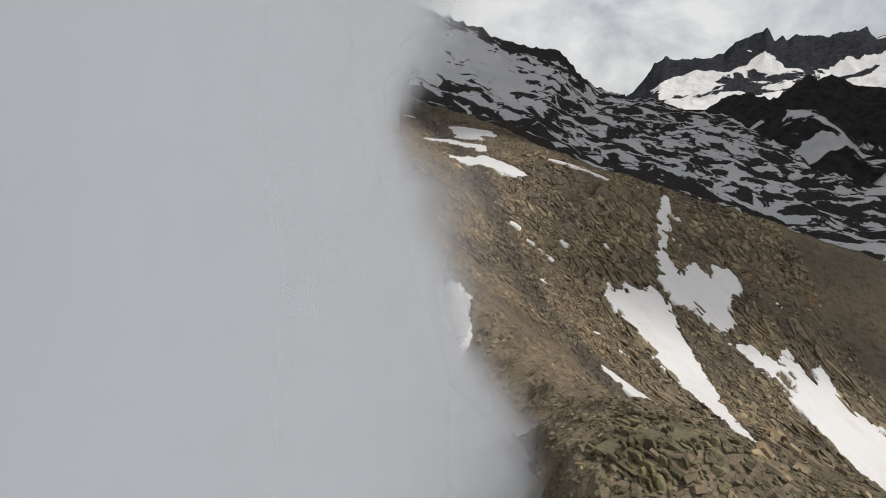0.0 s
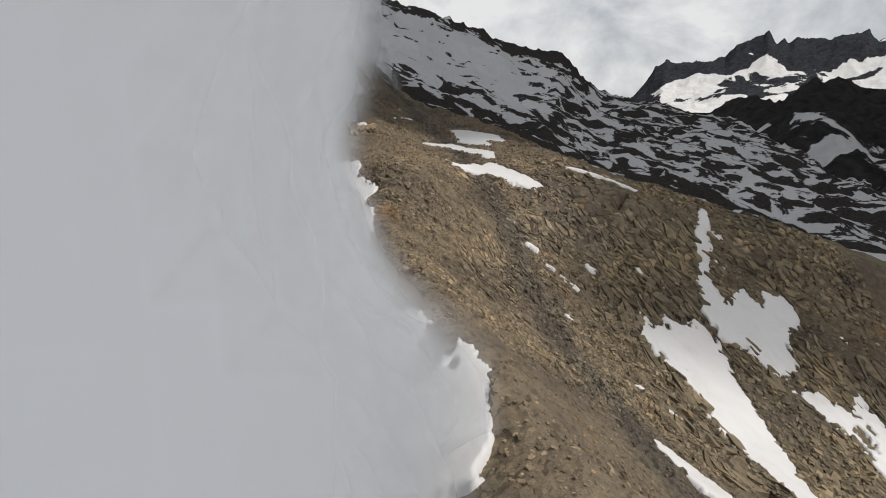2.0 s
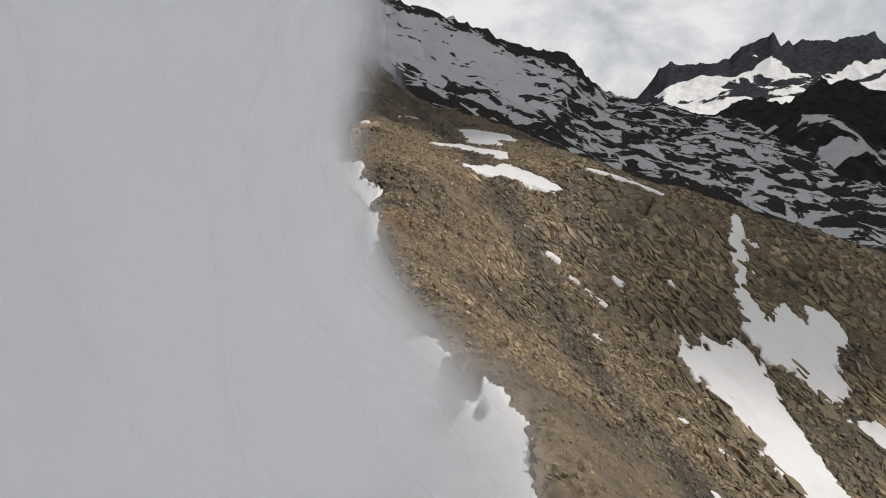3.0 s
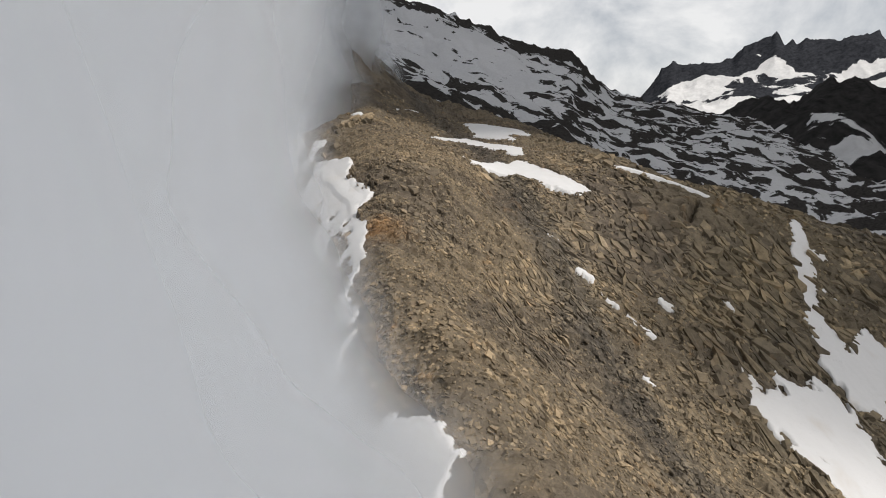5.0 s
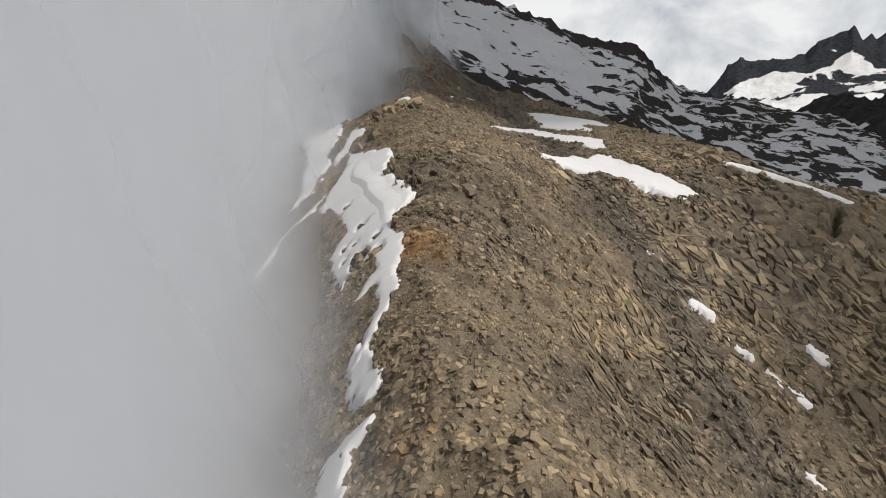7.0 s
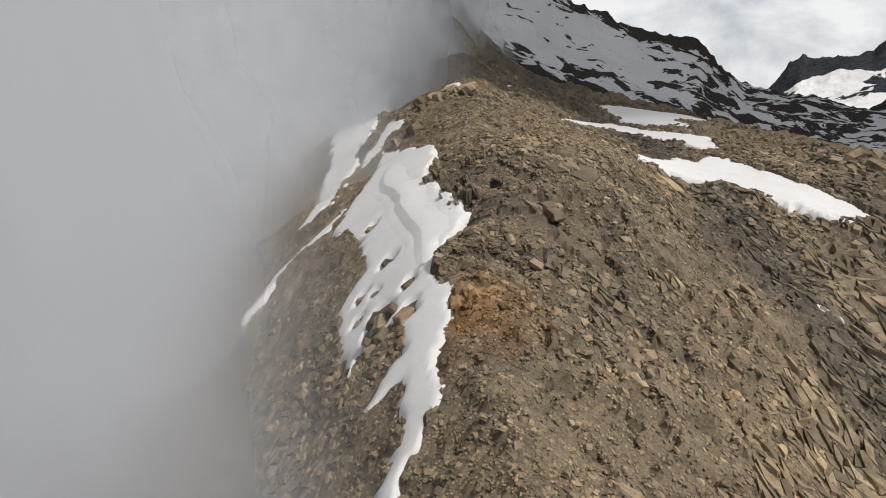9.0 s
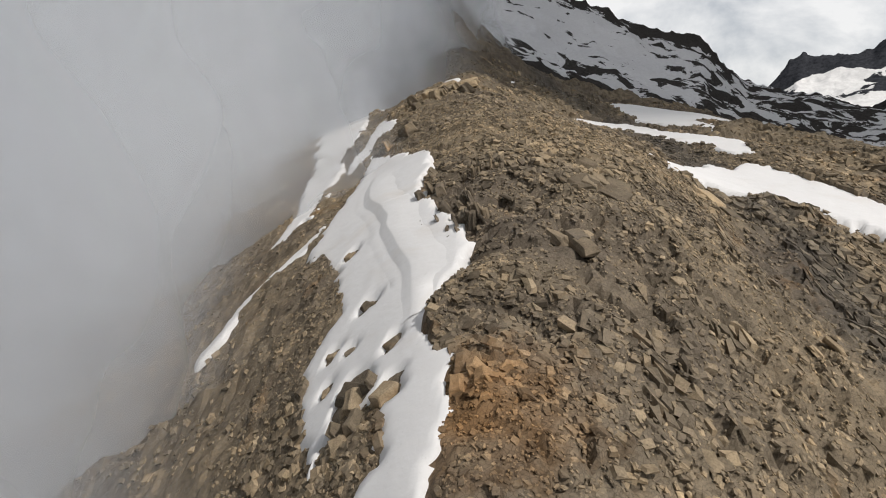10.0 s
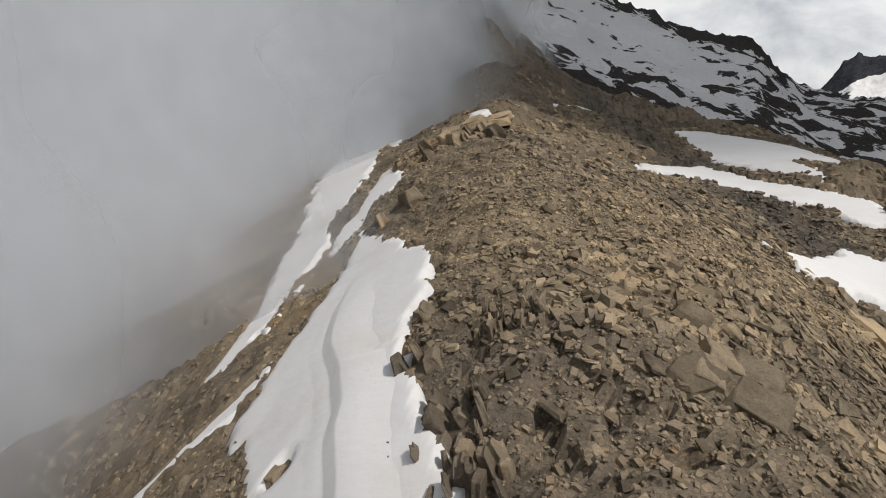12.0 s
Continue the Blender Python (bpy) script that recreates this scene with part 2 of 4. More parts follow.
def snow_build(dirt=0.25, white=(0.68, 0.67, 0.665)):
    def build(n, l, out):
        geo = n.new("ShaderNodeNewGeometry")
        pos = geo.outputs["Position"]
        big = noise_node(n, l, pos, 0.16, 5, 0.6, 0.5)
        fine = noise_node(n, l, pos, 2.4, 8, 0.75)
        col = ramp(n, l, big, [(0.3, white), (0.55, tuple(c * 0.96 for c in white)), (0.8, (white[0] * 0.86, white[1] * 0.82, white[2] * 0.77))])
        grit = ramp(n, l, fine, [(0.6, (1, 1, 1)), (0.82, (1 - dirt, 1 - dirt, 1 - dirt * 1.05))])
        col = mix(n, l, 1.0, col, grit, "MULTIPLY")
        b = n.new("ShaderNodeBump")
        b.inputs["Strength"].default_value = 0.25
        b.inputs["Distance"].default_value = 0.15
        l.new(noise_node(n, l, pos, 1.1, 5, 0.6), b.inputs["Height"])
        p = n.new("ShaderNodeBsdfPrincipled")
        p.inputs["Roughness"].default_value = 0.7
        p.inputs["Specular IOR Level"].default_value = 0.3
        l.new(col, p.inputs["Base Color"])
        l.new(b.outputs["Normal"], p.inputs["Normal"])
        l.new(p.outputs["BSDF"], out.inputs["Surface"])
    return build


def mottled_build(scale, cover, rock, snow, stretch=(1, 1, 1), attribute="snow"):
    """Dark rock with old snow left in the hollows; the mesh's own attribute says where more of it lies."""
    def build(n, l, out):
        geo = n.new("ShaderNodeNewGeometry")
        mp = n.new("ShaderNodeMapping")
        mp.inputs["Scale"].default_value = stretch
        l.new(geo.outputs["Position"], mp.inputs["Vector"])
        pos = mp.outputs["Vector"]
        a = noise_node(n, l, pos, scale, 7, 0.6, 0.6)
        at = n.new("ShaderNodeAttribute")
        at.attribute_name = attribute
        add = n.new("ShaderNodeMath")
        add.operation = "ADD"
        l.new(a, add.inputs[0])
        l.new(at.outputs["Fac"], add.inputs[1])
        mask = ramp(n, l, add.outputs[0], [(cover, (0, 0, 0)), (cover + 0.012, (1, 1, 1))])
        grain = noise_node(n, l, geo.outputs["Position"], scale * 9, 6, 0.65)
        rc = mix(n, l, 1.0, rock, ramp(n, l, grain, [(0.3, (0.45, 0.45, 0.46)), (0.7, (1.3, 1.28, 1.25))]), "MULTIPLY")
        sc = mix(n, l, 1.0, snow, ramp(n, l, grain, [(0.3, (0.86, 0.86, 0.86)), (0.7, (1.05, 1.05, 1.05))]), "MULTIPLY")
        b = n.new("ShaderNodeBump")
        b.inputs["Strength"].default_value = 0.5
        b.inputs["Distance"].default_value = 3.0
        l.new(grain, b.inputs["Height"])
        p = n.new("ShaderNodeBsdfPrincipled")
        p.inputs["Roughness"].default_value = 0.9
        p.inputs["Specular IOR Level"].default_value = 0.0
        l.new(mix(n, l, mask, rc, sc), p.inputs["Base Color"])
        l.new(b.outputs["Normal"], p.inputs["Normal"])
        l.new(p.outputs["BSDF"], out.inputs["Surface"])
    return build


def fog_build(n, l, out, size=0.05, low=0.5, high=1.3, colour=(0.915, 0.937, 0.968, 1), through=0.5):
    at = n.new("ShaderNodeAttribute")
    at.attribute_name = "thickness"
    geo = n.new("ShaderNodeNewGeometry")
    wisp = noise_node(n, l, geo.outputs["Position"], size, 3, 0.5)
    amt = n.new("ShaderNodeMapRange")
    amt.inputs["From Min"].default_value = 0.3
    amt.inputs["From Max"].default_value = 0.7
    amt.inputs["To Min"].default_value = low
    amt.inputs["To Max"].default_value = high
    l.new(wisp, amt.inputs["Value"])
    mul = n.new("ShaderNodeMath")
    mul.operation = "MULTIPLY"
    mul.use_clamp = True
    l.new(at.outputs["Fac"], mul.inputs[0])
    l.new(amt.outputs["Result"], mul.inputs[1])
    dif = n.new("ShaderNodeBsdfDiffuse")
    dif.inputs["Color"].default_value = colour
    tl = n.new("ShaderNodeBsdfTranslucent")
    tl.inputs["Color"].default_value = colour
    half = n.new("ShaderNodeMixShader")
    half.inputs[0].default_value = through
    l.new(dif.outputs[0], half.inputs[1])
    l.new(tl.outputs[0], half.inputs[2])
    clear = n.new("ShaderNodeBsdfTransparent")
    m = n.new("ShaderNodeMixShader")
    l.new(mul.outputs[0], m.inputs[0])
    l.new(clear.outputs[0], m.inputs[1])
    l.new(half.outputs[0], m.inputs[2])
    l.new(m.outputs[0], out.inputs["Surface"])


ROCK = material("brown_schist", rock_build((0.131, 0.108, 0.084), (0.172, 0.14, 0.102), (0.209, 0.167, 0.116)))
STONE = material("loose_schist", rock_build((0.184, 0.154, 0.12), (0.24, 0.197, 0.144), (0.288, 0.231, 0.162), True, 0.25, 5.0))
LICHENED = material("lichened_schist", rock_build((0.115, 0.108, 0.08), (0.15, 0.14, 0.098), (0.185, 0.172, 0.112), True, 0.3, 5.0))
SNOW = material("old_snow", snow_build())
MOTTLED = material("dark_slope_with_snow", mottled_build(0.06, 0.505, (0.05, 0.047, 0.045), (0.55, 0.55, 0.565), (0.72, 0.62, 1)))
DARK = material("black_rock_with_snow", mottled_build(0.006, 0.6, (0.035, 0.034, 0.034), (0.55, 0.55, 0.56), (1, 1, 0.6)))
GLACIER = material("glaciated_rock", mottled_build(0.0075, 0.46, (0.036, 0.038, 0.044), (0.62, 0.61, 0.6)))
FOG = material("fog", fog_build)
CLOUD = material("cloud", lambda n, l, out: fog_build(n, l, out, 0.012, 0.8, 1.1, (0.7, 0.71, 0.73, 1), 0.12))


# ---------- meshes from arrays ----------
def sheet(name, xs, ys, zs, mat, parent=None, values=None, attribute="snow", keep=None):
    """A surface over a grid of rows and columns."""
    rows, cols = xs.shape
    co = np.stack([xs, ys, zs], -1).reshape(-1, 3)
    k = np.arange(rows * cols).reshape(rows, cols)
    faces = np.stack([k[:-1, :-1], k[:-1, 1:], k[1:, 1:], k[1:, :-1]], -1).reshape(-1, 4)
    if keep is not None:
        faces = faces[keep[:-1, :-1].ravel() | keep[1:, 1:].ravel() | keep[1:, :-1].ravel() | keep[:-1, 1:].ravel()]
        used = np.unique(faces)
        back = np.zeros(len(co), int)
        back[used] = np.arange(len(used))
        co, faces = co[used], back[faces]
        values = None if values is None else values.ravel()[used]
    me = array_mesh(name, co, faces)
    if values is not None:
        a = me.attributes.new(attribute, "FLOAT", "POINT")
        a.data.foreach_set("value", np.ravel(values).astype(np.float32))
    me.materials.append(mat)
    ob = new(name, me)
    ob.parent = parent
    return ob


def array_mesh(name, co, faces):
    me = bpy.data.meshes.new(name)
    n = faces.shape[1]
    me.vertices.add(len(co))
    me.vertices.foreach_set("co", np.ravel(co).astype(np.float32))
    me.loops.add(faces.size)
    me.loops.foreach_set("vertex_index", np.ravel(faces).astype(np.int32))
    me.polygons.add(len(faces))
    me.polygons.foreach_set("loop_start", np.arange(0, faces.size, n, dtype=np.int32))
    me.update(calc_edges=True)
    return me


def steps(*parts):
    """Grid lines: (from, to, spacing) stretches end to end."""
    out = [np.arange(a, b, s) for a, b, s in parts]
    return np.concatenate(out + [[parts[-1][1]]])


# ---------- far terrain, as bearings and distances from the ridge ----------
def far_sheet(name, bearings, distances, profile, mat, label, category):
    b, r = np.meshgrid(np.radians(bearings), distances)
    x, y = r * np.sin(b), 60 + r * np.cos(b)
    z, snow = profile(np.degrees(b), r, x, y)
    ob = sheet(name, x, y, z, mat, values=snow)
    return tagged(ob, label, category, kind="structure")


def skyline(b, pairs):
    return np.interp(b, [p[0] for p in pairs], [p[1] for p in pairs])


# the snow-mottled slope: bearing, elevation of its edge; bearing, distance of its edge
SLOPE_EDGE = [(-40, 9), (-12, 9.5), (-4.6, 8.2), (-2.3, 7.8), (3.3, 5.8), (7.0, 4.1), (10.2, 3.5), (11.7, 2.1), (13.6, 0.6), (18.9, -0.5), (24.3, -1.6), (29, -3.9), (33, -6.0), (45, -8)]
SLOPE_FAR = [(-40, 700), (-5, 820), (10.3, 965), (14, 1000), (24, 900), (33, 640), (45, 500)]


def slope_profile(b, r, x, y):
    edge = skyline(b, SLOPE_FAR)
    top = 94 + edge * np.tan(np.radians(skyline(b, SLOPE_EDGE)))
    foot = skyline(b, [(-40, 90), (-5, 80), (5, 62), (15, 40), (30, 12), (45, 0)])
    t = np.clip((r - 260) / (edge - 260), 0, 1.0)
    z = foot + (top - foot) * (0.55 * t + 0.45 * t**2.2)
    z = z - np.maximum(r - edge, 0) * 0.5
    rough = smooth(0.0, 0.25, t) * (1 - 0.75 * smooth(0.85, 1.0, t))
    z = z + rough * (9 * fbm(x / 130, y / 130, 3, 5) + 4 * ridged(x / 45, y / 45, 4, 6))
    z = z + smooth(0.93, 1.0, t) * 3.5 * (ridged(b / 1.1, b * 0 + 3.0, 3, 7) - 0.6)
    snow = 0.13 * smooth(13, 4, b) * smooth(0.2, 0.7, t) - 0.26 * smooth(0.86, 0.97, t) * smooth(14, 11, b) - 0.12 * smooth(0.35, 0.1, t)
    return z, snow


slope = far_sheet("snow_slope", steps((-14, -8, 0.4), (-8, 36, 0.11), (36, 45, 1)), steps((230, 500, 6), (500, 1010, 5), (1010, 1120, 20)), slope_profile, MOTTLED,
                  "dark mountain slope mottled with patches of old snow", "mountain slope")

HILL_EDGE = [(15, -4), (22.9, -1.1), (24.9, -0.5), (27.2, -0.5), (28.5, 0.8), (29.9, 1.1), (31.7, 0.6), (33.1, 0.2), (38, 0.4), (48, -1)]


def hill_profile(b, r, x, y):
    top = 98 + 1500 * np.tan(np.radians(skyline(b, HILL_EDGE)))
    t = np.clip((r - 700) / 800, 0, 1)
    z = -150 + (top + 150) * t**0.9 - np.maximum(r - 1500, 0) * 0.5
    z = z + smooth(0, 0.3, t) * (1 - 0.7 * smooth(0.85, 1, t)) * (25 * ridged(x / 170, y / 170, 4, 12))
    z = z + smooth(0.9, 1.0, t) * 7 * (ridged(b / 1.3, b * 0 + 1.0, 4, 15) - 0.6)
    return z, 0.1 - 0.28 * smooth(0.6, 0.85, t)


hill = far_sheet("dark_hill", steps((14, 22, 0.5), (22, 36, 0.12), (36, 48, 0.8)), steps((700, 1500, 12), (1500, 1700, 25)), hill_profile, DARK,
                 "black rocky hill with snow on its lower flanks", "mountain")

PEAK_EDGE = [(6, -3), (14.5, -1.2), (15.9, -0.2), (16.9, 1.1), (17.4, 2.0), (18.2, 2.7), (19.7, 2.4), (22.6, 2.8), (23.3, 3.6), (24.6, 4.1), (25.1, 4.3), (25.5, 4.55), (26.1, 4.0), (26.9, 3.9), (27.4, 4.2), (28.2, 3.9), (29.2, 3.9), (30.6, 4.1), (31.8, 4.4), (32.6, 3.8), (36, 4.5), (42, 3.5), (52, 2)]


PEAK_BODY = [(6, -4), (14.5, -1.5), (18, 1.2), (22, 2.0), (28, 2.9), (34, 3.2), (52, 2)]


def peak_profile(b, r, x, y):
    body = 98 + 3600 * np.tan(np.radians(skyline(b, PEAK_BODY)))
    top = 98 + 3600 * np.tan(np.radians(skyline(b, PEAK_EDGE)))
    t = np.clip((r - 1700) / 1900, 0, 1)
    z = -100 + (body + 100) * (0.72 * t + 0.28 * t**4)
    crags = ridged(x / 150, y / 150, 5, 22)
    z = z + smooth(0.1, 0.4, t) * (1 - smooth(0.93, 1, t)) * (34 * fbm(x / 380, y / 380, 3, 21) + 14 * crags)
    z = z + (top - body) * smooth(0.8, 1.0, t) ** 1.5 - np.maximum(r - 3600, 0) * 0.6
    z = z + smooth(0.96, 1.0, t) * 12 * (ridged(b / 0.9, b * 0 + 2.0, 4, 25) - 0.5)
    ribs = ridged(x / 520 + 4.0, y / 520, 4, 33)
    snow = 0.26 - 0.30 * smooth(0.82, 0.93, t) - 0.34 * smooth(0.35, 0.9, ribs) * smooth(0.5, 0.75, t) - 0.35 * smooth(18.8, 17.6, b)
    return z, snow


peaks = far_sheet("glaciated_peaks", steps((6, 14, 0.5), (14, 36, 0.07), (36, 52, 0.8)), steps((1700, 2800, 40), (2800, 3620, 11), (3620, 4000, 60)), peak_profile, GLACIER,
                  "distant jagged dark peaks above white glaciers", "mountain range")

# the valley floor, out to the horizon
b, r = np.meshgrid(np.radians(np.arange(0, 360.1, 5)), np.array([0, 300, 800, 1600, 3000, 4800.0]))
valley = sheet("valley_floor", r * np.sin(b), 60 + r * np.cos(b), -150 + 0 * r + 0 * b, DARK, values=0 * r - 0.1)
tagged(valley, "dark rocky valley floor far below the ridge", "valley", kind="structure")

# ---------- the fog bank on the flank: slices of cloud, one behind the other ----------
FOG_EDGE = [(5, 0.0), (12, 0.7), (20, 1.1), (30, 0.5), (40, -0.8), (60, -1.6), (85, -3.2), (105, -7), (120, -10.6), (135, -14.5), (160, -22), (200, -26), (250, -20), (300, -20), (360, -20), (430, -20)]
LANE = [(0, 12, 18, 25, 31, 38, 48, 60, 72, 84, 96, 108, 122, 137), (0.0, 0.3, 0.2, -0.5, -1.3, -2.2, -2.7, -2.8, -3.3, -4.2, -5.9, -8.0, -9.7, -10.8), (100.0, 100.0, 99.3, 98.5, 97.8, 96.9, 95.6, 94.0, 92.4, 91.0, 89.9, 89.2, 89.9, 92.4)]


def fog_slice(y, step, parent):
    edge = np.interp(y, [p[0] for p in FOG_EDGE], [p[1] for p in FOG_EDGE])
    wide = 1.6 + 0.06 * y + 12 * float(smooth(105, 190, y)) - 12 * float(smooth(215, 290, y))
    xs, zs = np.meshgrid(edge + steps((-400, -100, 20), (-100, -12, 2), (-12, 16, 0.6)), steps((0, 60, 5), (60, 84, 2), (84, 106, 0.7), (106, 112, 2), (112, 200, 3), (200, 340, 8)))
    low = 7.5 * smooth(92, 78, zs) * smooth(112, 85, y)
    billow = wide * (0.55 * fbm(zs / (0.16 * y + 5) + y / 9, xs / (0.2 * y + 6) + y / 13, 4, 61) - 0.25)
    inside = smooth(0, -wide * 1.5, xs - edge - low - np.minimum(billow, 0.35 * wide))
    # a clear lane through the thin fringe over the crest
    lane = np.hypot(xs - np.interp(y, LANE[0], LANE[1]), zs - np.interp(y, LANE[0], LANE[2]))
    inside = inside * (smooth(1.05, 1.9, lane) if y < 150 else 1.0)
    alpha = 1 - np.exp(-(0.13 + 0.13 * float(smooth(125, 92, y)) + 0.16 * float(smooth(50, 12, y)) + 0.05 * float(smooth(140, 165, y))) * step * inside)
    return sheet("slice", xs, y + 0 * xs, zs, FOG, parent, alpha, "thickness", inside > 0.004)


def fog_layer(z, amount, parent):
    """A level sheet of the same fog, inside the bank."""
    ys, off = np.meshgrid(steps((10, 430, 6)), steps((-300, -60, 20), (-60, 2, 2)), indexing="ij")
    edge = np.interp(ys, [p[0] for p in FOG_EDGE], [p[1] for p in FOG_EDGE]) - 3
    inside = smooth(0, -22, off - 8 * (fbm(ys / 20, off / 20, 3, 64) - 0.6))
    return sheet("slice", edge + off, ys, z + 2.5 * fbm(ys / 40, off / 40, 2, 66), FOG, parent, amount * inside, "thickness")


fog_bank = tagged(new("fog_bank"), "pale grey fog bank hugging the steep flank of the ridge", "fog", kind="stuff")
fy, fstep = 7.0, 3.2
while fy < 440:
    fog_slice(fy, fstep, fog_bank)
    fstep *= 1.06
    fy += fstep
fog_layer(40, 0.6, fog_bank)


# ---------- clouds added overhead, out of view, to shade the far slopes and the shoulder ---
def cloud(label, cx, cy, rx, ry, amount, soft, seed, base=700.0):
    """An unseen flat-bottomed cloud, set so that its shadow falls round the place cx, cy: its underside and its
    billowing top.
    """
    k = (base - 80) / SUN_DIR.z
    ox, oy = cx + SUN_DIR.x * k, cy + SUN_DIR.y * k
    span = np.linspace(-1.25, 1.25, 90)
    u, v = np.meshgrid(span, span)
    x, y = ox + u * rx, oy + v * ry
    edge = 1 - (u**6 + v**6) ** (1 / 6) + 0.5 * soft * fbm(x / 60, y / 60, 4, seed)
    full = smooth(-soft, soft, edge)
    top = 12 * fbm(x / 40, y / 40, 3, seed + 3) + 60 * np.sqrt(np.clip(edge, 0, 1))
    body = tagged(new("cloud"), label, "cloud", kind="stuff")
    sheet("underside", x, y, base + 4 * fbm(x / 50, y / 50, 3, seed + 5), CLOUD, body, amount * full, "thickness", full > 0.01)
    sheet("billow", x, y, base + 8 + top, CLOUD, body, amount * full, "thickness", full > 0.01)
    return body


cloud("unseen grey cloud deck added to shade the far mountain slopes", 560, 925, 830, 705, 0.8, 0.03, 81)
# a fixed, partial stand-in for a cloud shadow that moves over the shoulder
cloud("unseen thin cloud added to half-shade the shoulder of the ridge", 99, 168, 56, 48, 0.58, 0.22, 85)


# ---------- snow fields ----------
def along(spine, x, y):
    """How far inside a field laid along a spine of (x, y, half width); below zero outside."""
    best = np.full(x.shape, -99.0)
    for (ax, ay, aw), (bx, by, bw) in zip(spine[:-1], spine[1:]):
        dx, dy = bx - ax, by - ay
        t = np.clip(((x - ax) * dx + (y - ay) * dy) / (dx * dx + dy * dy), 0, 1)
        away = np.hypot(x - ax - t * dx, y - ay - t * dy)
        best = np.maximum(best, aw + (bw - aw) * t - away)
    return best


def bounded(outline, x, y):
    """How far inside a closed outline of (x, y) corners; below zero outside."""
    away, odd = np.full(x.shape, 99.0), np.zeros(x.shape, bool)
    for (ax, ay), (bx, by) in zip(outline, outline[1:] + outline[:1]):
        dx, dy = bx - ax, by - ay
        t = np.clip(((x - ax) * dx + (y - ay) * dy) / (dx * dx + dy * dy), 0, 1)
        away = np.minimum(away, np.hypot(x - ax - t * dx, y - ay - t * dy))
        odd ^= ((ay > y) != (by > y)) & (x < ax + (y - ay) * dx / (dy if dy else 1e-9))
    return np.where(odd, away, -away)


def field(shape, x, y):
    return along(shape, x, y) if len(shape[0]) == 3 else bounded(shape, x, y)


SNOW_FIELDS = []


def snow_lie(x, y):
    """The bed that the snow has levelled for itself."""
    return base_height(x, y) + 0.8 * fbm(x / 14, y / 14, 1, 3)


def snow_patch(label, shapes, ragged=0.6, seed=0, depth=0.2, lip=(), step=0.28, holes=0.0, spots=()):
    """Old snow inside the shapes, each a spine of (x, y, half width) or an outline of (x, y); stones melt out at the spots (x, y, radius)."""
    SNOW_FIELDS.extend(shapes)
    low = np.array([[min(p[k] - (p[2] if len(p) == 3 else 0) for s in shapes for p in s) for k in (0, 1)]])[0] - 2
    high = np.array([[max(p[k] + (p[2] if len(p) == 3 else 0) for s in shapes for p in s) for k in (0, 1)]])[0] + 2
    xs, ys = np.meshgrid(np.arange(low[0], high[0], step), np.arange(low[1], high[1], step))

    def surface(x, y):
        inside = np.max([field(s, x, y) for s in shapes], axis=0)
        inside = inside + ragged * (0.3 * fbm(x / 4, y / 4, 2, 200 + seed) + 0.5 * ridged(x / 1.5, y / 1.5, 5, 230 + seed) + 0.12)
        inside = inside - holes * smooth(0.62, 0.8, fbm(x / 1.6, y / 2.2, 2, 260 + seed)) * smooth(3.0, 0.5, inside)
        for sx, sy, sr in spots:
            inside = np.minimum(inside, np.hypot(x - sx, (y - sy) * 0.7) - sr + 0.5 * sr * vnoise(x / 0.5, y / 0.5, 3))
        z = snow_lie(x, y) + np.minimum(depth, -0.05 + 2.2 * inside)
        return z + 0.03 * fbm(x / 1.2, y / 2.5, 3, 5), inside

    z, inside = surface(xs, ys)
    ob = sheet("snow_patch", xs, ys, z, SNOW, keep=inside > -0.5)
    ob.data.polygons.foreach_set("use_smooth", np.ones(len(ob.data.polygons), bool))
    if lip:
        # a wind lip: a low winding edge of snow, steep on one side
        k = np.linspace(0, 1, 90)
        knots = np.linspace(0, 1, len(lip))
        cx, cy = weights(knots, k) @ np.array([p[0] for p in lip]), weights(knots, k) @ np.array([p[1] for p in lip])
        cx = cx + 0.1 * np.sin(k * 17) + 0.05 * np.sin(k * 41)
        across, rise = np.array([-1.2, -0.6, -0.1, 0.0, 0.1, 0.5, 0.65, 1.6, 3.0]), np.array([-0.06, 0.02, 0.05, 0.04, 0.06, 0.44, 0.45, 0.26, -0.06])
        lx = cx[:, None] + across[None, :]
        ly = cy[:, None] + 0 * across[None, :]
        fade = np.sin(np.pi * np.clip(k, 0.02, 0.98))[:, None] ** 0.5
        edge = sheet("wind_lip", lx, ly, surface(lx, ly)[0] + rise[None, :] * fade - 0.05 * (1 - fade), SNOW, ob)
        edge.data.polygons.foreach_set("use_smooth", np.ones(len(edge.data.polygons), bool))
        edge["label"] = "raised wind-cut snow edge"
    return tagged(ob, label, "snow patch", "snow patches on the ridge")


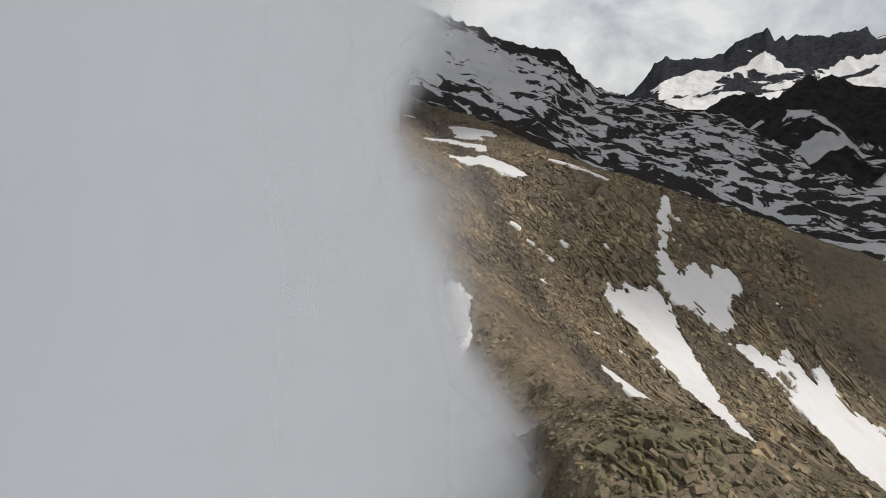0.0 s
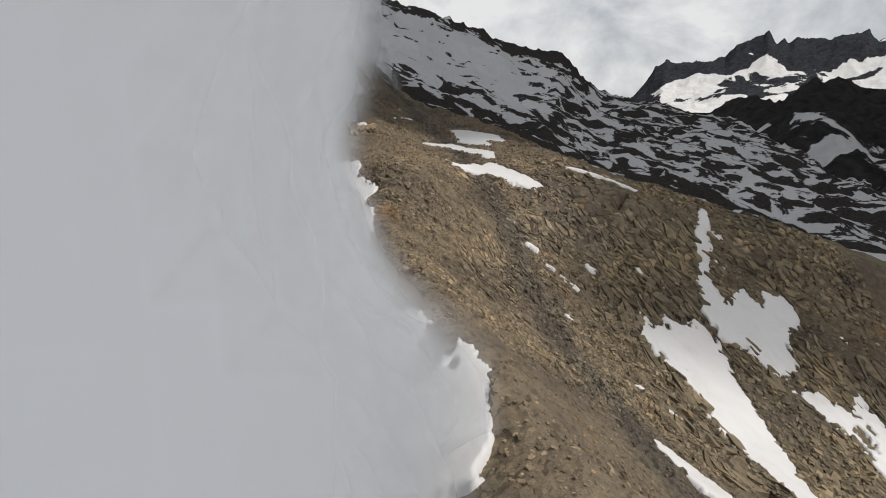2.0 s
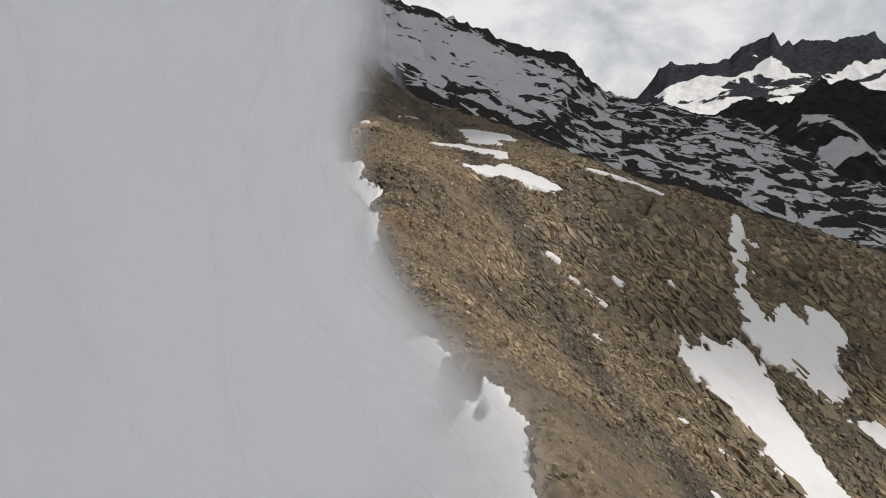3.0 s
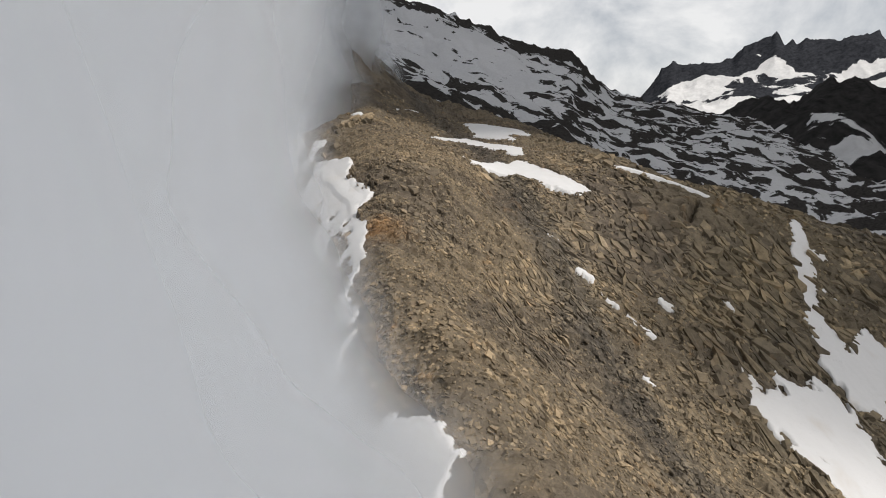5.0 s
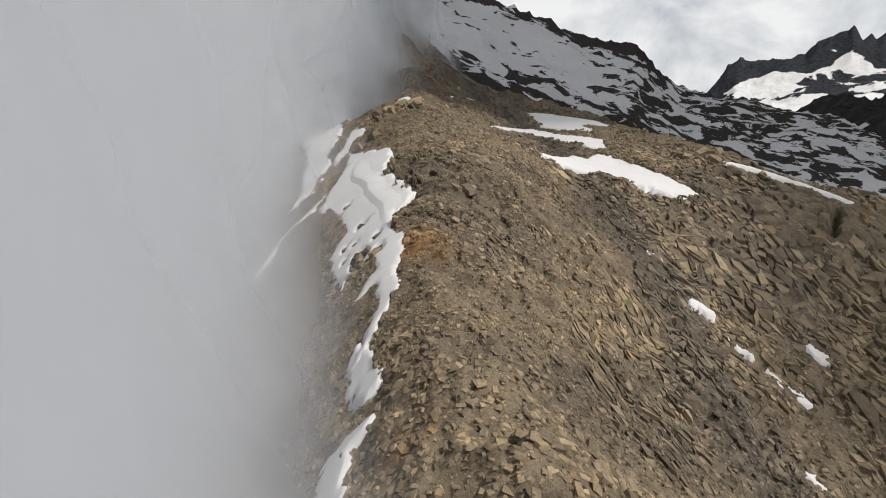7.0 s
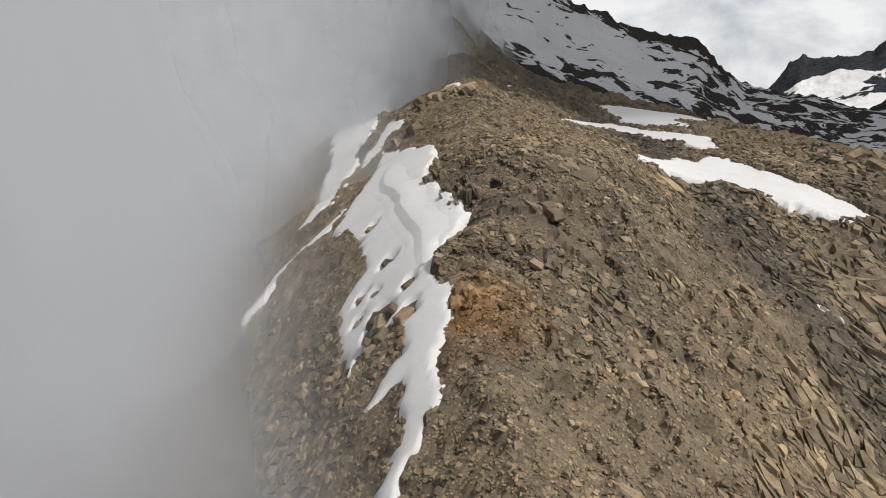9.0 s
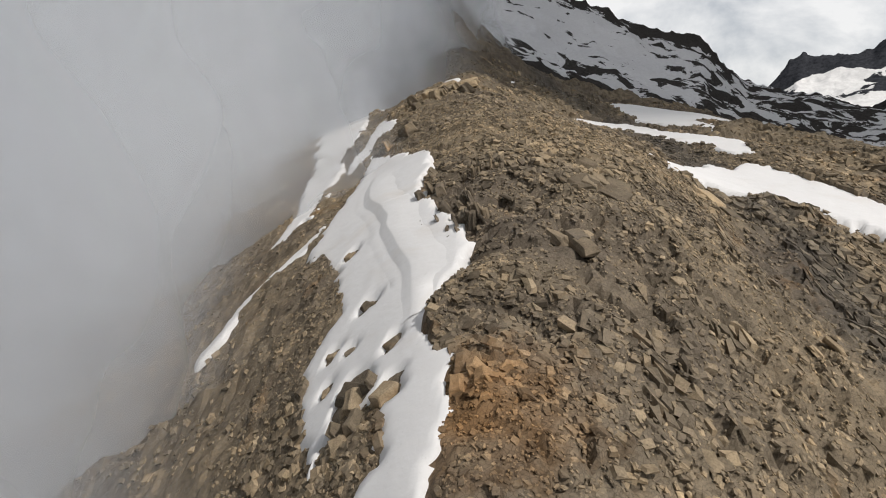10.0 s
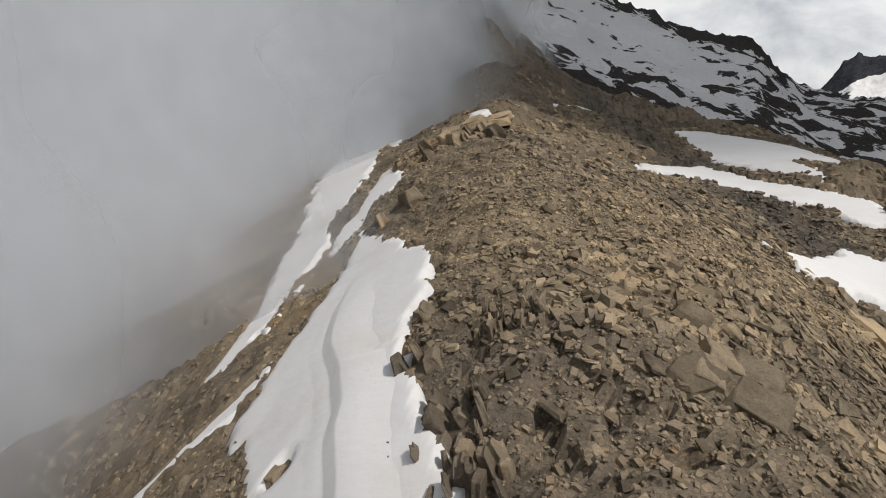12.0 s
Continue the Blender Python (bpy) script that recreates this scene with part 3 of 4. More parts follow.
snow_patch("long white snow strip with a wind lip on the crest",
           [[(-28.2, 187), (-26.8, 180), (-26.6, 171), (-27.0, 165), (-24.4, 160.6), (-22.4, 157), (-20.6, 152), (-21.7, 148.6), (-20.7, 145), (-18.4, 140.8), (-17.6, 143), (-15.6, 142), (-15.0, 138), (-16.3, 135.3), (-14.2, 136), (-13.5, 132), (-13.2, 129.6), (-12.5, 132), (-12.3, 136), (-13.8, 139), (-13.1, 141.6), (-14.5, 146), (-14, 150), (-13.4, 152.6), (-15.4, 157), (-17.2, 161), (-19.0, 164.6), (-18.5, 168), (-19, 172.6), (-22.5, 178)], [(-13.7, 142, 1.0), (-13.2, 136, 0.8), (-12.9, 132, 0.6), (-13.6, 129, 0.45), (-14.6, 126.5, 0.3)]],
           0.55, 1, 0.22, [(-25.2, 175), (-24.0, 169), (-21.4, 163), (-20.0, 159), (-17.3, 152), (-15.9, 146.5)], 0.28, 0.5,
           [(-18.7, 150.8, 0.55), (-17.4, 143.6, 0.9), (-20.0, 148.4, 0.35), (-18.7, 147.4, 0.35), (-16.1, 145.6, 0.4), (-15.6, 142.0, 0.7), (-22.3, 159.6, 0.5), (-19.4, 145.6, 0.3), (-15.2, 138.4, 0.4)])
snow_patch("small snow patch below the crest strip", [[(-14.6, 129, 0.3), (-13.3, 124.5, 0.95), (-12.3, 121.8, 0.7)]], 0.5, 2)
snow_patch("narrow snow remnant in a notch of the flank", [[(-11.9, 118, 0.3), (-13.6, 117.5, 0.7), (-12.9, 113, 0.9), (-11.4, 109, 0.4)]], 0.6, 3)
snow_patch("white snow tongue under the rocky knoll", [[(1.0, 89), (2.2, 86), (3.3, 81.5), (3.8, 78), (3.3, 72), (1.5, 66), (-4.5, 70), (-3.8, 79), (-3.4, 82), (-1.6, 84), (-0.5, 86.6), (0.6, 80.5)]], 0.7, 4)
snow_patch("pale snow patch on the steep flank under the fog", [[(-7.3, 102), (-3.8, 99.5), (-2.0, 95), (-4.6, 91.5), (-7.5, 91), (-8.6, 98)]], 0.7, 18)
snow_patch("long snow strip on the steep flank beside the fog", [[(-51, 266, 5.0), (-43, 228, 5.0), (-36, 200, 2.6), (-33.4, 185, 1.6), (-32.6, 176, 1.3), (-33.4, 172.5, 0.5)]], 0.8, 5, holes=1.5)
snow_patch("thin snow streak low on the foggy flank", [[(-27.4, 169.5, 0.3), (-28.4, 167, 0.7), (-30.4, 165.2, 0.5), (-32, 163, 0.6), (-33.5, 159, 0.4)]], 0.5, 6)
snow_patch("short snow patch behind an outcrop", [[(-30.2, 200.5, 0.8), (-28.4, 194, 1.8), (-29.6, 188, 0.9), (-29.5, 184, 0.4)]], 0.7, 7)
snow_patch("tiny snow patch on the upper crest", [[(-25.2, 222, 0.6), (-22.8, 213, 1.1)]], 0.6, 8)
snow_patch("small snow scrap at the foot of the rib", [[(-17, 252, 1.0), (-12, 262, 1.4)]], 0.6, 19)
snow_patch("white snow field lying across the shoulder", [[(0.6, 183), (3.6, 184.6), (7.2, 188.8), (9, 187), (11.2, 189.6), (16.8, 183), (20.7, 178), (24.2, 173.1), (20.1, 173.4), (17.1, 174.9), (13, 177), (8, 179.3), (4.8, 180.8), (2.6, 179.2)]], 0.8, 9)
snow_patch("upper snow field on the plateau", [[(2.5, 250), (8.5, 255), (17.5, 252), (17.3, 234), (18.6, 226), (12.3, 222.9), (12.9, 216), (13, 209.5), (9.6, 216), (4.6, 225)]], 1.3, 10, step=0.4)
snow_patch("thin snow band below the plateau field", [[(-6.1, 209.6), (2.1, 219.5), (5.8, 212.4), (10.8, 207.4), (13.7, 200.4), (12.6, 194), (10.8, 194.9), (8.7, 201.6), (4.2, 204.8), (0.5, 210)]], 0.8, 11)
snow_patch("narrow snow line along the lip of the slope", [[(29.8, 187.2, 0.3), (33, 187, 0.7), (37.5, 186, 0.9), (41.5, 183, 0.8), (45.2, 180.6, 0.4)]], 0.4, 12, 0.3)
snow_patch("narrow snow couloir between slabs", [[(61.2, 179.5, 0.4), (60.0, 176.6, 1.0), (57.5, 168.8, 1.4), (55.3, 162, 1.5), (53.6, 156, 1.5), (52.4, 150, 1.6)], [(58.6, 171, 0.6), (61.5, 170, 0.9)], [(56.5, 163.5, 0.6), (59.3, 163, 0.7)]], 0.7, 13)
snow_patch("broad snow patch with a ragged rocky edge", [[(52.5, 154), (54.8, 155.6), (56.4, 151.6), (60, 156), (62, 157), (64, 154.4), (67, 158.6), (72.2, 158.4), (72.2, 152.5), (68, 149), (66.4, 145), (65.2, 138.4), (62.2, 136.2), (58.7, 137.1), (55.7, 140.6), (51.2, 141.4), (50.4, 147)]], 0.9, 14, holes=2.0)
snow_patch("long snow tongue with pinkish dust running downhill", [[(35.6, 140.4), (37.4, 137.5), (39.4, 138), (40.6, 141.4), (43.5, 139.5), (46.9, 143.4), (50.2, 140), (50.4, 135.4), (50.2, 128.7), (50.8, 120), (50.8, 113), (49.6, 104), (47.6, 87), (45.4, 86), (44.4, 101), (42.6, 111), (40.2, 116.5), (40.6, 121), (39.2, 125), (36.8, 128), (34.3, 134)]], 0.7, 15, holes=1.6)
snow_patch("small snow apron on the scree", [[(24.6, 99.5), (27.5, 98), (31.5, 92.5), (34, 86), (30.5, 87.6), (27.3, 92)]], 0.6, 16)
snow_patch("large lower snow field with rocks melting through", [[(60.6, 133.4), (67, 134.6), (71.5, 132.5), (76.5, 138.6), (78.5, 132), (84.5, 138), (84.7, 127), (92, 123), (98, 108), (96, 88), (76, 88), (75, 103), (72.5, 108), (71, 119.6), (68.6, 125), (65.5, 128.2)]], 1.2, 17, holes=2.5, spots=[(71.5, 127, 1.6), (80, 134, 1.4), (74, 130, 0.9)])
for k, (bx, by, bw) in enumerate([(16.9, 150.7, 0.9), (19.3, 146.8, 0.9), (22.9, 143.2, 1.7), (28.1, 149, 0.8), (13, 158, 0.5), (21.1, 132.5, 0.7), (40, 128, 0.8), (43, 150, 0.8), (44, 156, 0.9), (38.5, 153, 0.8), (29.5, 116, 0.9), (33, 112, 0.7), (75, 147, 1.0), (80, 152, 1.2)]):
    snow_patch("small scrap of melting snow between stones", [[(bx - 0.7 * bw, by + 0.7 * bw, 0.12 * bw), (bx, by, 0.3 * bw), (bx + 0.9 * bw, by - 0.7 * bw, 0.05 * bw)]], 0.9, 30 + k, 0.3, (), 0.18)


# ---------- the ground: the rocky ridge ----------
gd = steps((-110, -55, 4), (-55, -30, 1.5), (-30, 62, 0.36), (62, 80, 0.6), (80, 110, 1.2), (110, 190, 4))
gy = steps((-45, 10, 3), (10, 60, 0.45), (60, 205, 0.36), (205, 270, 0.7), (270, 420, 1.6))
GD, GY = np.meshgrid(gd, gy)
GX = GD + crest_x(GY)
GZ = height(GX, GY)
for shape in SNOW_FIELDS:
    # smoother rock under the snow
    px, py = [[p[k] for p in shape] for k in (0, 1)]
    near = (GX > min(px) - 9) & (GX < max(px) + 9) & (GY > min(py) - 9) & (GY < max(py) + 9)
    deep = field(shape, GX[near], GY[near])
    GZ[near] = np.where(deep > 0.25, np.minimum(GZ[near], snow_lie(GX[near], GY[near]) - 0.12), GZ[near])
ground = sheet("ground", GX, GY, GZ, ROCK)
ground.data.polygons.foreach_set("use_smooth", np.zeros(len(ground.data.polygons), bool))
tagged(ground, "brown broken schist ridge with slabs and scree", "mountain ridge", kind="structure")


# ---------- stones ----------
BOX = np.array([(-1, -1, -1), (1, -1, -1), (1, 1, -1), (-1, 1, -1), (-1, -1, 1), (1, -1, 1), (1, 1, 1), (-1, 1, 1)], float)
BOX_FACES = np.array([(4, 5, 6, 7), (0, 1, 5, 4), (1, 2, 6, 5), (2, 3, 7, 6), (3, 0, 4, 7)])
rng = np.random.default_rng(7)


def slabs(x, y, size, lift=0.06):
    """Corners of flat broken slabs that lie on the ground, tipped over one another along the bedding. One row each."""
    n = len(x)
    c = BOX[None] * (1 + rng.uniform(-0.38, 0.2, (n, 8, 3)))
    c[:, 4:, :2] *= rng.uniform(0.6, 1.0, (n, 1, 1))
    half = np.stack([size * rng.uniform(0.28, 0.5, n), size * rng.uniform(0.38, 0.68, n), size * rng.uniform(0.08, 0.24, n)], -1)
    c = c * half[:, None, :]
    e = 0.6
    gx = (base_height(x + e, y) - base_height(x - e, y)) / (2 * e)
    gy = (base_height(x, y + e) - base_height(x, y - e)) / (2 * e)
    up = np.stack([-gx + rng.normal(0, 0.28, n) + 0.10, -gy + rng.normal(0, 0.28, n) - 0.16, np.ones(n)], -1)
    up /= np.linalg.norm(up, axis=1, keepdims=True)
    a = radians(37) + rng.normal(0, 0.75, n)
    fwd = np.stack([-np.sin(a), np.cos(a), 0 * a], -1)
    fwd -= up * np.sum(fwd * up, 1, keepdims=True)
    fwd /= np.linalg.norm(fwd, axis=1, keepdims=True)
    right = np.cross(fwd, up)
    base = np.stack([x, y, height(x, y) + lift * size], -1)
    return base[:, None] + c[..., 0:1] * right[:, None] + c[..., 1:2] * fwd[:, None] + c[..., 2:3] * up[:, None]


# places where open rock stands clear of rubble: x, y, radius
SWEPT = [(40.5, 174.5, 6.5), (46, 172, 4.5), (33.5, 177, 5), (38, 180, 4), (-5.7, 161.3, 2.1), (-15.4, 158.6, 1.5), (-14.2, 155.8, 1.2), (-17.2, 162.0, 1.0), (-13.6, 163.2, 1.0), (-8.0, 156.0, 0.8), (-24.6, 186, 1.8), (-22.2, 200, 2.4), (-6.6, 148.6, 1.1), (-8.0, 150.6, 0.9), (-4.8, 147.8, 0.8)]


def scatter(n, d0, d1, y0, y1, small, big, power=2.2):
    y = rng.uniform(y0, y1, n)
    d = rng.uniform(d0, d1, n)
    x = d + crest_x(y)
    zone = 0.45 + 0.7 * smooth(-0.3, 0.6, fbm(x / 11, y / 11, 3, 70))
    size = small + (big - small) * rng.random(n) ** power * zone
    # finer rubble along the crest
    size = size * (0.82 + 0.18 * smooth(3, 11, d))
    # fewer loose stones on the bare slabs, none on the snow
    bare = smooth(0.0, 0.4, fbm(x / 30, y / 30, 3, 90))
    clear = rng.random(n) > np.maximum(0.55 * bare, 0.88 * slab_zone(x, y))
    for bx, by, br in SWEPT:
        clear &= np.hypot(x - bx, y - by) > br * rng.uniform(0.75, 1.1, n)
    for shape in SNOW_FIELDS:
        clear &= field(shape, x, y) < 0.1
    return x[clear], y[clear], size[clear]


def stone_field(name, label, *args, mat=STONE, **kw):
    x, y, size = scatter(*args, **kw)
    c = slabs(x, y, size)
    faces = (BOX_FACES[None] + 8 * np.arange(len(c))[:, None, None]).reshape(-1, 4)
    me = array_mesh(name, c.reshape(-1, 3), faces)
    me.polygons.foreach_set("use_smooth", np.zeros(len(me.polygons), bool))
    me.materials.append(mat)
    return tagged(new(name, me), label, "scree", kind="stuff")


stone_field("scree", "grey-brown slabby scree covering the sunny slope", 90000, -12, 45, 95, 205, 0.13, 0.85, power=3.4)
stone_field("scree", "coarse broken blocks on the outer slope", 16000, 40, 110, 95, 195, 0.4, 2.2, power=2.4)
stone_field("scree", "fine brown rubble along the crest", 60000, -6, 20, 122, 190, 0.1, 0.36, power=1.5)
stone_field("scree", "rubble on the steep foggy flank", 13000, -34, -5, 70, 200, 0.2, 0.9, power=2.6)
stone_field("scree", "brown stones on the lower crest and knoll", 16000, -6, 50, 8, 100, 0.14, 0.8, power=2.6)
stone_field("scree", "greenish lichened stones heaped on the knoll", 30000, -7, 22, 10, 46, 0.08, 0.4, mat=LICHENED, power=2.0)
stone_field("scree", "scattered stones on the plateau", 9000, -14, 60, 200, 275, 0.25, 1.2, power=2.6)


# ---------- bedrock split by joints into fitted plates ----------
BLOCK_FACES = np.array([(0, 1, 4, 5), (1, 2, 3, 4)] + [(k + 6, (k + 1) % 6 + 6, (k + 1) % 6, k) for k in range(6)])


def jointed_bedrock(label, x0, x1, y0, y1, long, short, rise, share, turn=37, gap=0.1, seed=0, apart=False):
    """Plates of bedrock side by side with open joints, each a little higher, lower or tipped. share(x, y): how much of the ground they cover."""
    r = np.random.default_rng(seed)
    c, q = math.cos(radians(turn)), math.sin(radians(turn))
    mx, my, reach = (x0 + x1) / 2, (y0 + y1) / 2, math.hypot(x1 - x0, y1 - y0) / 2
    nu, nv = int(2 * reach / short), int(2 * reach / long)
    u, v = np.meshgrid(np.arange(nu + 1) * short - reach, np.arange(nv + 1) * long - reach)
    u, v = u + r.uniform(-0.42, 0.42, u.shape) * short, v + r.uniform(-0.44, 0.44, v.shape) * long
    v = v + 0.5 * long * (np.arange(nu + 1) % 2)[None, :]
    node = np.stack([mx + u * c - v * q, my + u * q + v * c], -1)
    a, b, d, e = node[:-1, :-1], node[:-1, 1:], node[1:, 1:], node[1:, :-1]
    ring = np.stack([a, (a + b) / 2, b, d, (d + e) / 2, e], 2).reshape(-1, 6, 2)
    mid = ring.mean(1)
    sel = (mid[:, 0] > x0) & (mid[:, 0] < x1) & (mid[:, 1] > y0) & (mid[:, 1] < y1) & (r.random(len(mid)) < share(mid[:, 0], mid[:, 1]))
    for shape in SNOW_FIELDS:
        sel &= field(shape, mid[:, 0], mid[:, 1]) < 0.2
    ring, mid = ring[sel], mid[sel]
    n = len(mid)
    turned, shrunk = r.normal(0, 0.22, n), 1 - gap - 0.35 * r.random(n) ** 2
    ca, sa = (np.cos(turned) * shrunk)[:, None], (np.sin(turned) * shrunk)[:, None]
    ring = (ring - mid[:, None]) * (1 - r.uniform(0, 0.25, (n, 6, 1)))
    ring = mid[:, None] + np.stack([ring[..., 0] * ca - ring[..., 1] * sa, ring[..., 0] * sa + ring[..., 1] * ca], -1)
    flat = ring.reshape(-1, 2)
    lie = base_height(flat[:, 0], flat[:, 1]) + swell(flat[:, 0], flat[:, 1]) + 0.5 * ridged(flat[:, 0] / 5.5, flat[:, 1] / 7.5, 3, 8) - 0.2
    off = ring - mid[:, None]
    top = lie.reshape(n, 6) + rise * r.random((n, 1)) ** 1.5 + np.sum(off * r.normal(0, 0.12, (n, 1, 2)), 2) + 0.03 * short * r.normal(0, 1, (n, 6))
    upper = np.concatenate([ring, top[..., None]], 2)
    lower = np.concatenate([mid[:, None] + off * 1.06, (top - rise - 0.5)[..., None]], 2)
    co = np.concatenate([upper, lower], 1)
    if apart:
        shelf = tagged(new("bedrock"), label, "bedrock", "jointed bedrock")
        shelf.location = (mx, my, float(base_height(mx, my)))
        for k in range(n):
            me = array_mesh("bedrock_block", co[k] - np.array(shelf.location), BLOCK_FACES)
            me.polygons.foreach_set("use_smooth", np.zeros(len(me.polygons), bool))
            me.materials.append(STONE)
            new("bedrock_block", me).parent = shelf
        return shelf
    me = array_mesh("bedrock_plates", co.reshape(-1, 3), (BLOCK_FACES[None] + 12 * np.arange(n)[:, None, None]).reshape(-1, 4))
    me.polygons.foreach_set("use_smooth", np.zeros(len(me.polygons), bool))
    me.materials.append(STONE)
    return tagged(new("bedrock_plates", me), label, "bedrock", kind="stuff")


def patchy(low, high, scale, seed):
    """Patches of plates, but none on the smooth top of the shoulder."""
    return lambda x, y: 0.94 * smooth(low, high, fbm(x / scale, y / scale, 3, seed)) * smooth(7.5, 9.0, np.hypot(x - 40, y - 175.5))


jointed_bedrock("big grey-brown bedrock blocks split by dark joints", 10, 62, 138, 184, 1.7, 1.35, 0.2, lambda x, y: 0.9 * slab_zone(x, y) * smooth(170, 165, y), 18, 0.02, 1, True)
jointed_bedrock("flaggy brown bedrock plates between scree", 2, 48, 120, 192, 0.95, 0.72, 0.2, patchy(0.15, 0.6, 9, 41), 30, 0.05, 2)
jointed_bedrock("olive-brown flags on the open slope", -5, 26, 132, 186, 0.7, 0.5, 0.14, patchy(0.3, 0.8, 6, 43), 44, 0.05, 3)
jointed_bedrock("long grey bedrock ribs running down the outer slope", 30, 96, 92, 150, 4.6, 1.6, 0.3, patchy(-0.3, 0.2, 14, 45), 24, 0.04, 4)
jointed_bedrock("blocky dark bedrock at the head of the snow tongues", 34, 80, 136, 172, 2.1, 1.6, 0.7, patchy(-0.25, 0.15, 10, 47), 48, 0.06, 5, True)


# ---------- blocks, boulders and outcrops ----------
def block_mesh(seed, sx, sy, sz, worn=0.06, taper=0.82, rough=0.24, mat=STONE):
    """A split block of bedded rock with worn edges: half sizes sx, sy, sz."""
    r = random.Random(seed)
    bm = bmesh.new()
    bmesh.ops.create_cube(bm, size=2)
    bmesh.ops.subdivide_edges(bm, edges=bm.edges[:], cuts=1, use_grid_fill=True)
    for v in bm.verts:
        k = taper if v.co.z > 0.5 else 1.0
        v.co = Vector((v.co.x * sx * k * r.uniform(0.9 - rough, 0.9 + rough), v.co.y * sy * k * r.uniform(0.9 - rough, 0.9 + rough), v.co.z * sz * r.uniform(0.98 - 0.5 * rough, 0.98 + 0.5 * rough)))
    bmesh.ops.bevel(bm, geom=bm.edges[:], offset=worn * min(sx, sy, sz) * 2, segments=1, affect="EDGES", clamp_overlap=True)
    me = bpy.data.meshes.new("block")
    bm.to_mesh(me)
    bm.free()
    me.materials.append(mat)
    return me


def ground_at(x, y):
    return float(height(np.array([float(x)]), np.array([float(y)]))[0])


def slope_turn(x, y, share=0.85):
    """The turn that lays an upright thing square on the slope."""
    e = 1.5
    q = np.array([[x + e, y], [x - e, y], [x, y + e], [x, y - e]], float)
    h = base_height(q[:, 0], q[:, 1])
    up = Vector((-share * (h[0] - h[1]) / (2 * e), -share * (h[2] - h[3]) / (2 * e), 1)).normalized()
    return Vector((0, 0, 1)).rotation_difference(up).to_matrix().to_4x4()


def boulder(x, y, sx, sy, sz, yaw, tip=(0, 0), label="angular brown boulder resting on the scree", seed=0):
    ob = new("boulder", block_mesh(seed, sx, sy, sz, 0.08, 0.75))
    ob.matrix_world = Matrix.Translation((x, y, ground_at(x, y) + sz * 0.4)) @ slope_turn(x, y) @ pose(0, 0, 0, tip[0], tip[1], yaw)
    return tagged(ob, label, "boulder", "boulders on the ridge")


def rock_shelf(x, y, yaw, columns, rows, wide, long, thick, label, seed=0):
    """Bedrock that lies open on the slope, split by joints into plates."""
    r = random.Random(700 + seed)
    base = new("rock_shelf")
    base.location = (x, y, float(base_height(x, y)) + float(swell(np.array(float(x)), np.array(float(y)))))
    lean = slope_turn(x, y, 1.0) @ Matrix.Rotation(radians(yaw), 4, "Z")
    for i in range(columns):
        for j in range(rows):
            if r.random() < 0.1:
                continue
            off = lean @ Vector(((i - columns / 2 + 0.5) * wide + r.uniform(-0.25, 0.25) * wide, (j - rows / 2 + 0.5) * long + r.uniform(-0.3, 0.3) * long, thick * r.uniform(-0.5, 0.3)))
            ob = new("plate", block_mesh(7000 + seed * 100 + i * 10 + j, wide * r.uniform(0.4, 0.72), long * r.uniform(0.4, 0.72), thick, 0.05, 0.88, 0.22))
            ob.parent = base
            ob.matrix_basis = Matrix.Translation(off) @ lean @ Euler((radians(r.uniform(-9, 9)), radians(r.uniform(-9, 9)), radians(r.uniform(-22, 22)))).to_matrix().to_4x4()
    return tagged(base, label, "rock shelf", "bedrock shelves")


def outcrop(x, y, yaw, columns, rows, size, rise, label, seed=0, mat=STONE):
    """Standing beds of rock: columns of blocks side by side, stepped in height."""
    r = random.Random(900 + seed)
    base = new("rock_outcrop")
    base.location = (x, y, ground_at(x, y))
    turn = Matrix.Rotation(radians(yaw), 3, "Z")
    ledge = new("ledge", block_mesh(seed * 100 + 99, columns * size * 0.42, rows * size * 0.5, rise * 0.3, 0.12, 0.7, mat=mat))
    ledge.parent = base
    lean = slope_turn(x, y)
    ledge.matrix_basis = Matrix.Translation((0, 0, -rise * 0.25)) @ lean @ Matrix.Rotation(radians(yaw), 4, "Z")
    ledge["label"] = "broad bedrock foot of the outcrop"
    for i in range(columns):
        for j in range(rows):
            if r.random() < 0.14:
                continue
            off = turn @ Vector(((i - columns / 2 + 0.5) * size + r.uniform(-0.35, 0.35) * size, (j - rows / 2 + 0.5) * size * 1.35 + r.uniform(-0.5, 0.5) * size, 0))
            tall = rise * r.uniform(0.35, 0.8)
            ob = new("block", block_mesh(seed * 100 + i * 10 + j, size * r.uniform(0.16, 0.52), size * r.uniform(0.5, 1.1), tall, 0.07, r.uniform(0.62, 0.92), mat=mat))
            ob.parent = base
            z = ground_at(x + off.x, y + off.y) - base.location.z
            ob.matrix_basis = Matrix.Translation((off.x, off.y, z + tall * 0.1)) @ lean @ Euler((radians(r.uniform(-14, 14)), radians(r.uniform(-22, 10)), radians(yaw + r.uniform(-16, 16)))).to_matrix().to_4x4()
    return tagged(base, label, "rock outcrop", "outcrops on the crest")


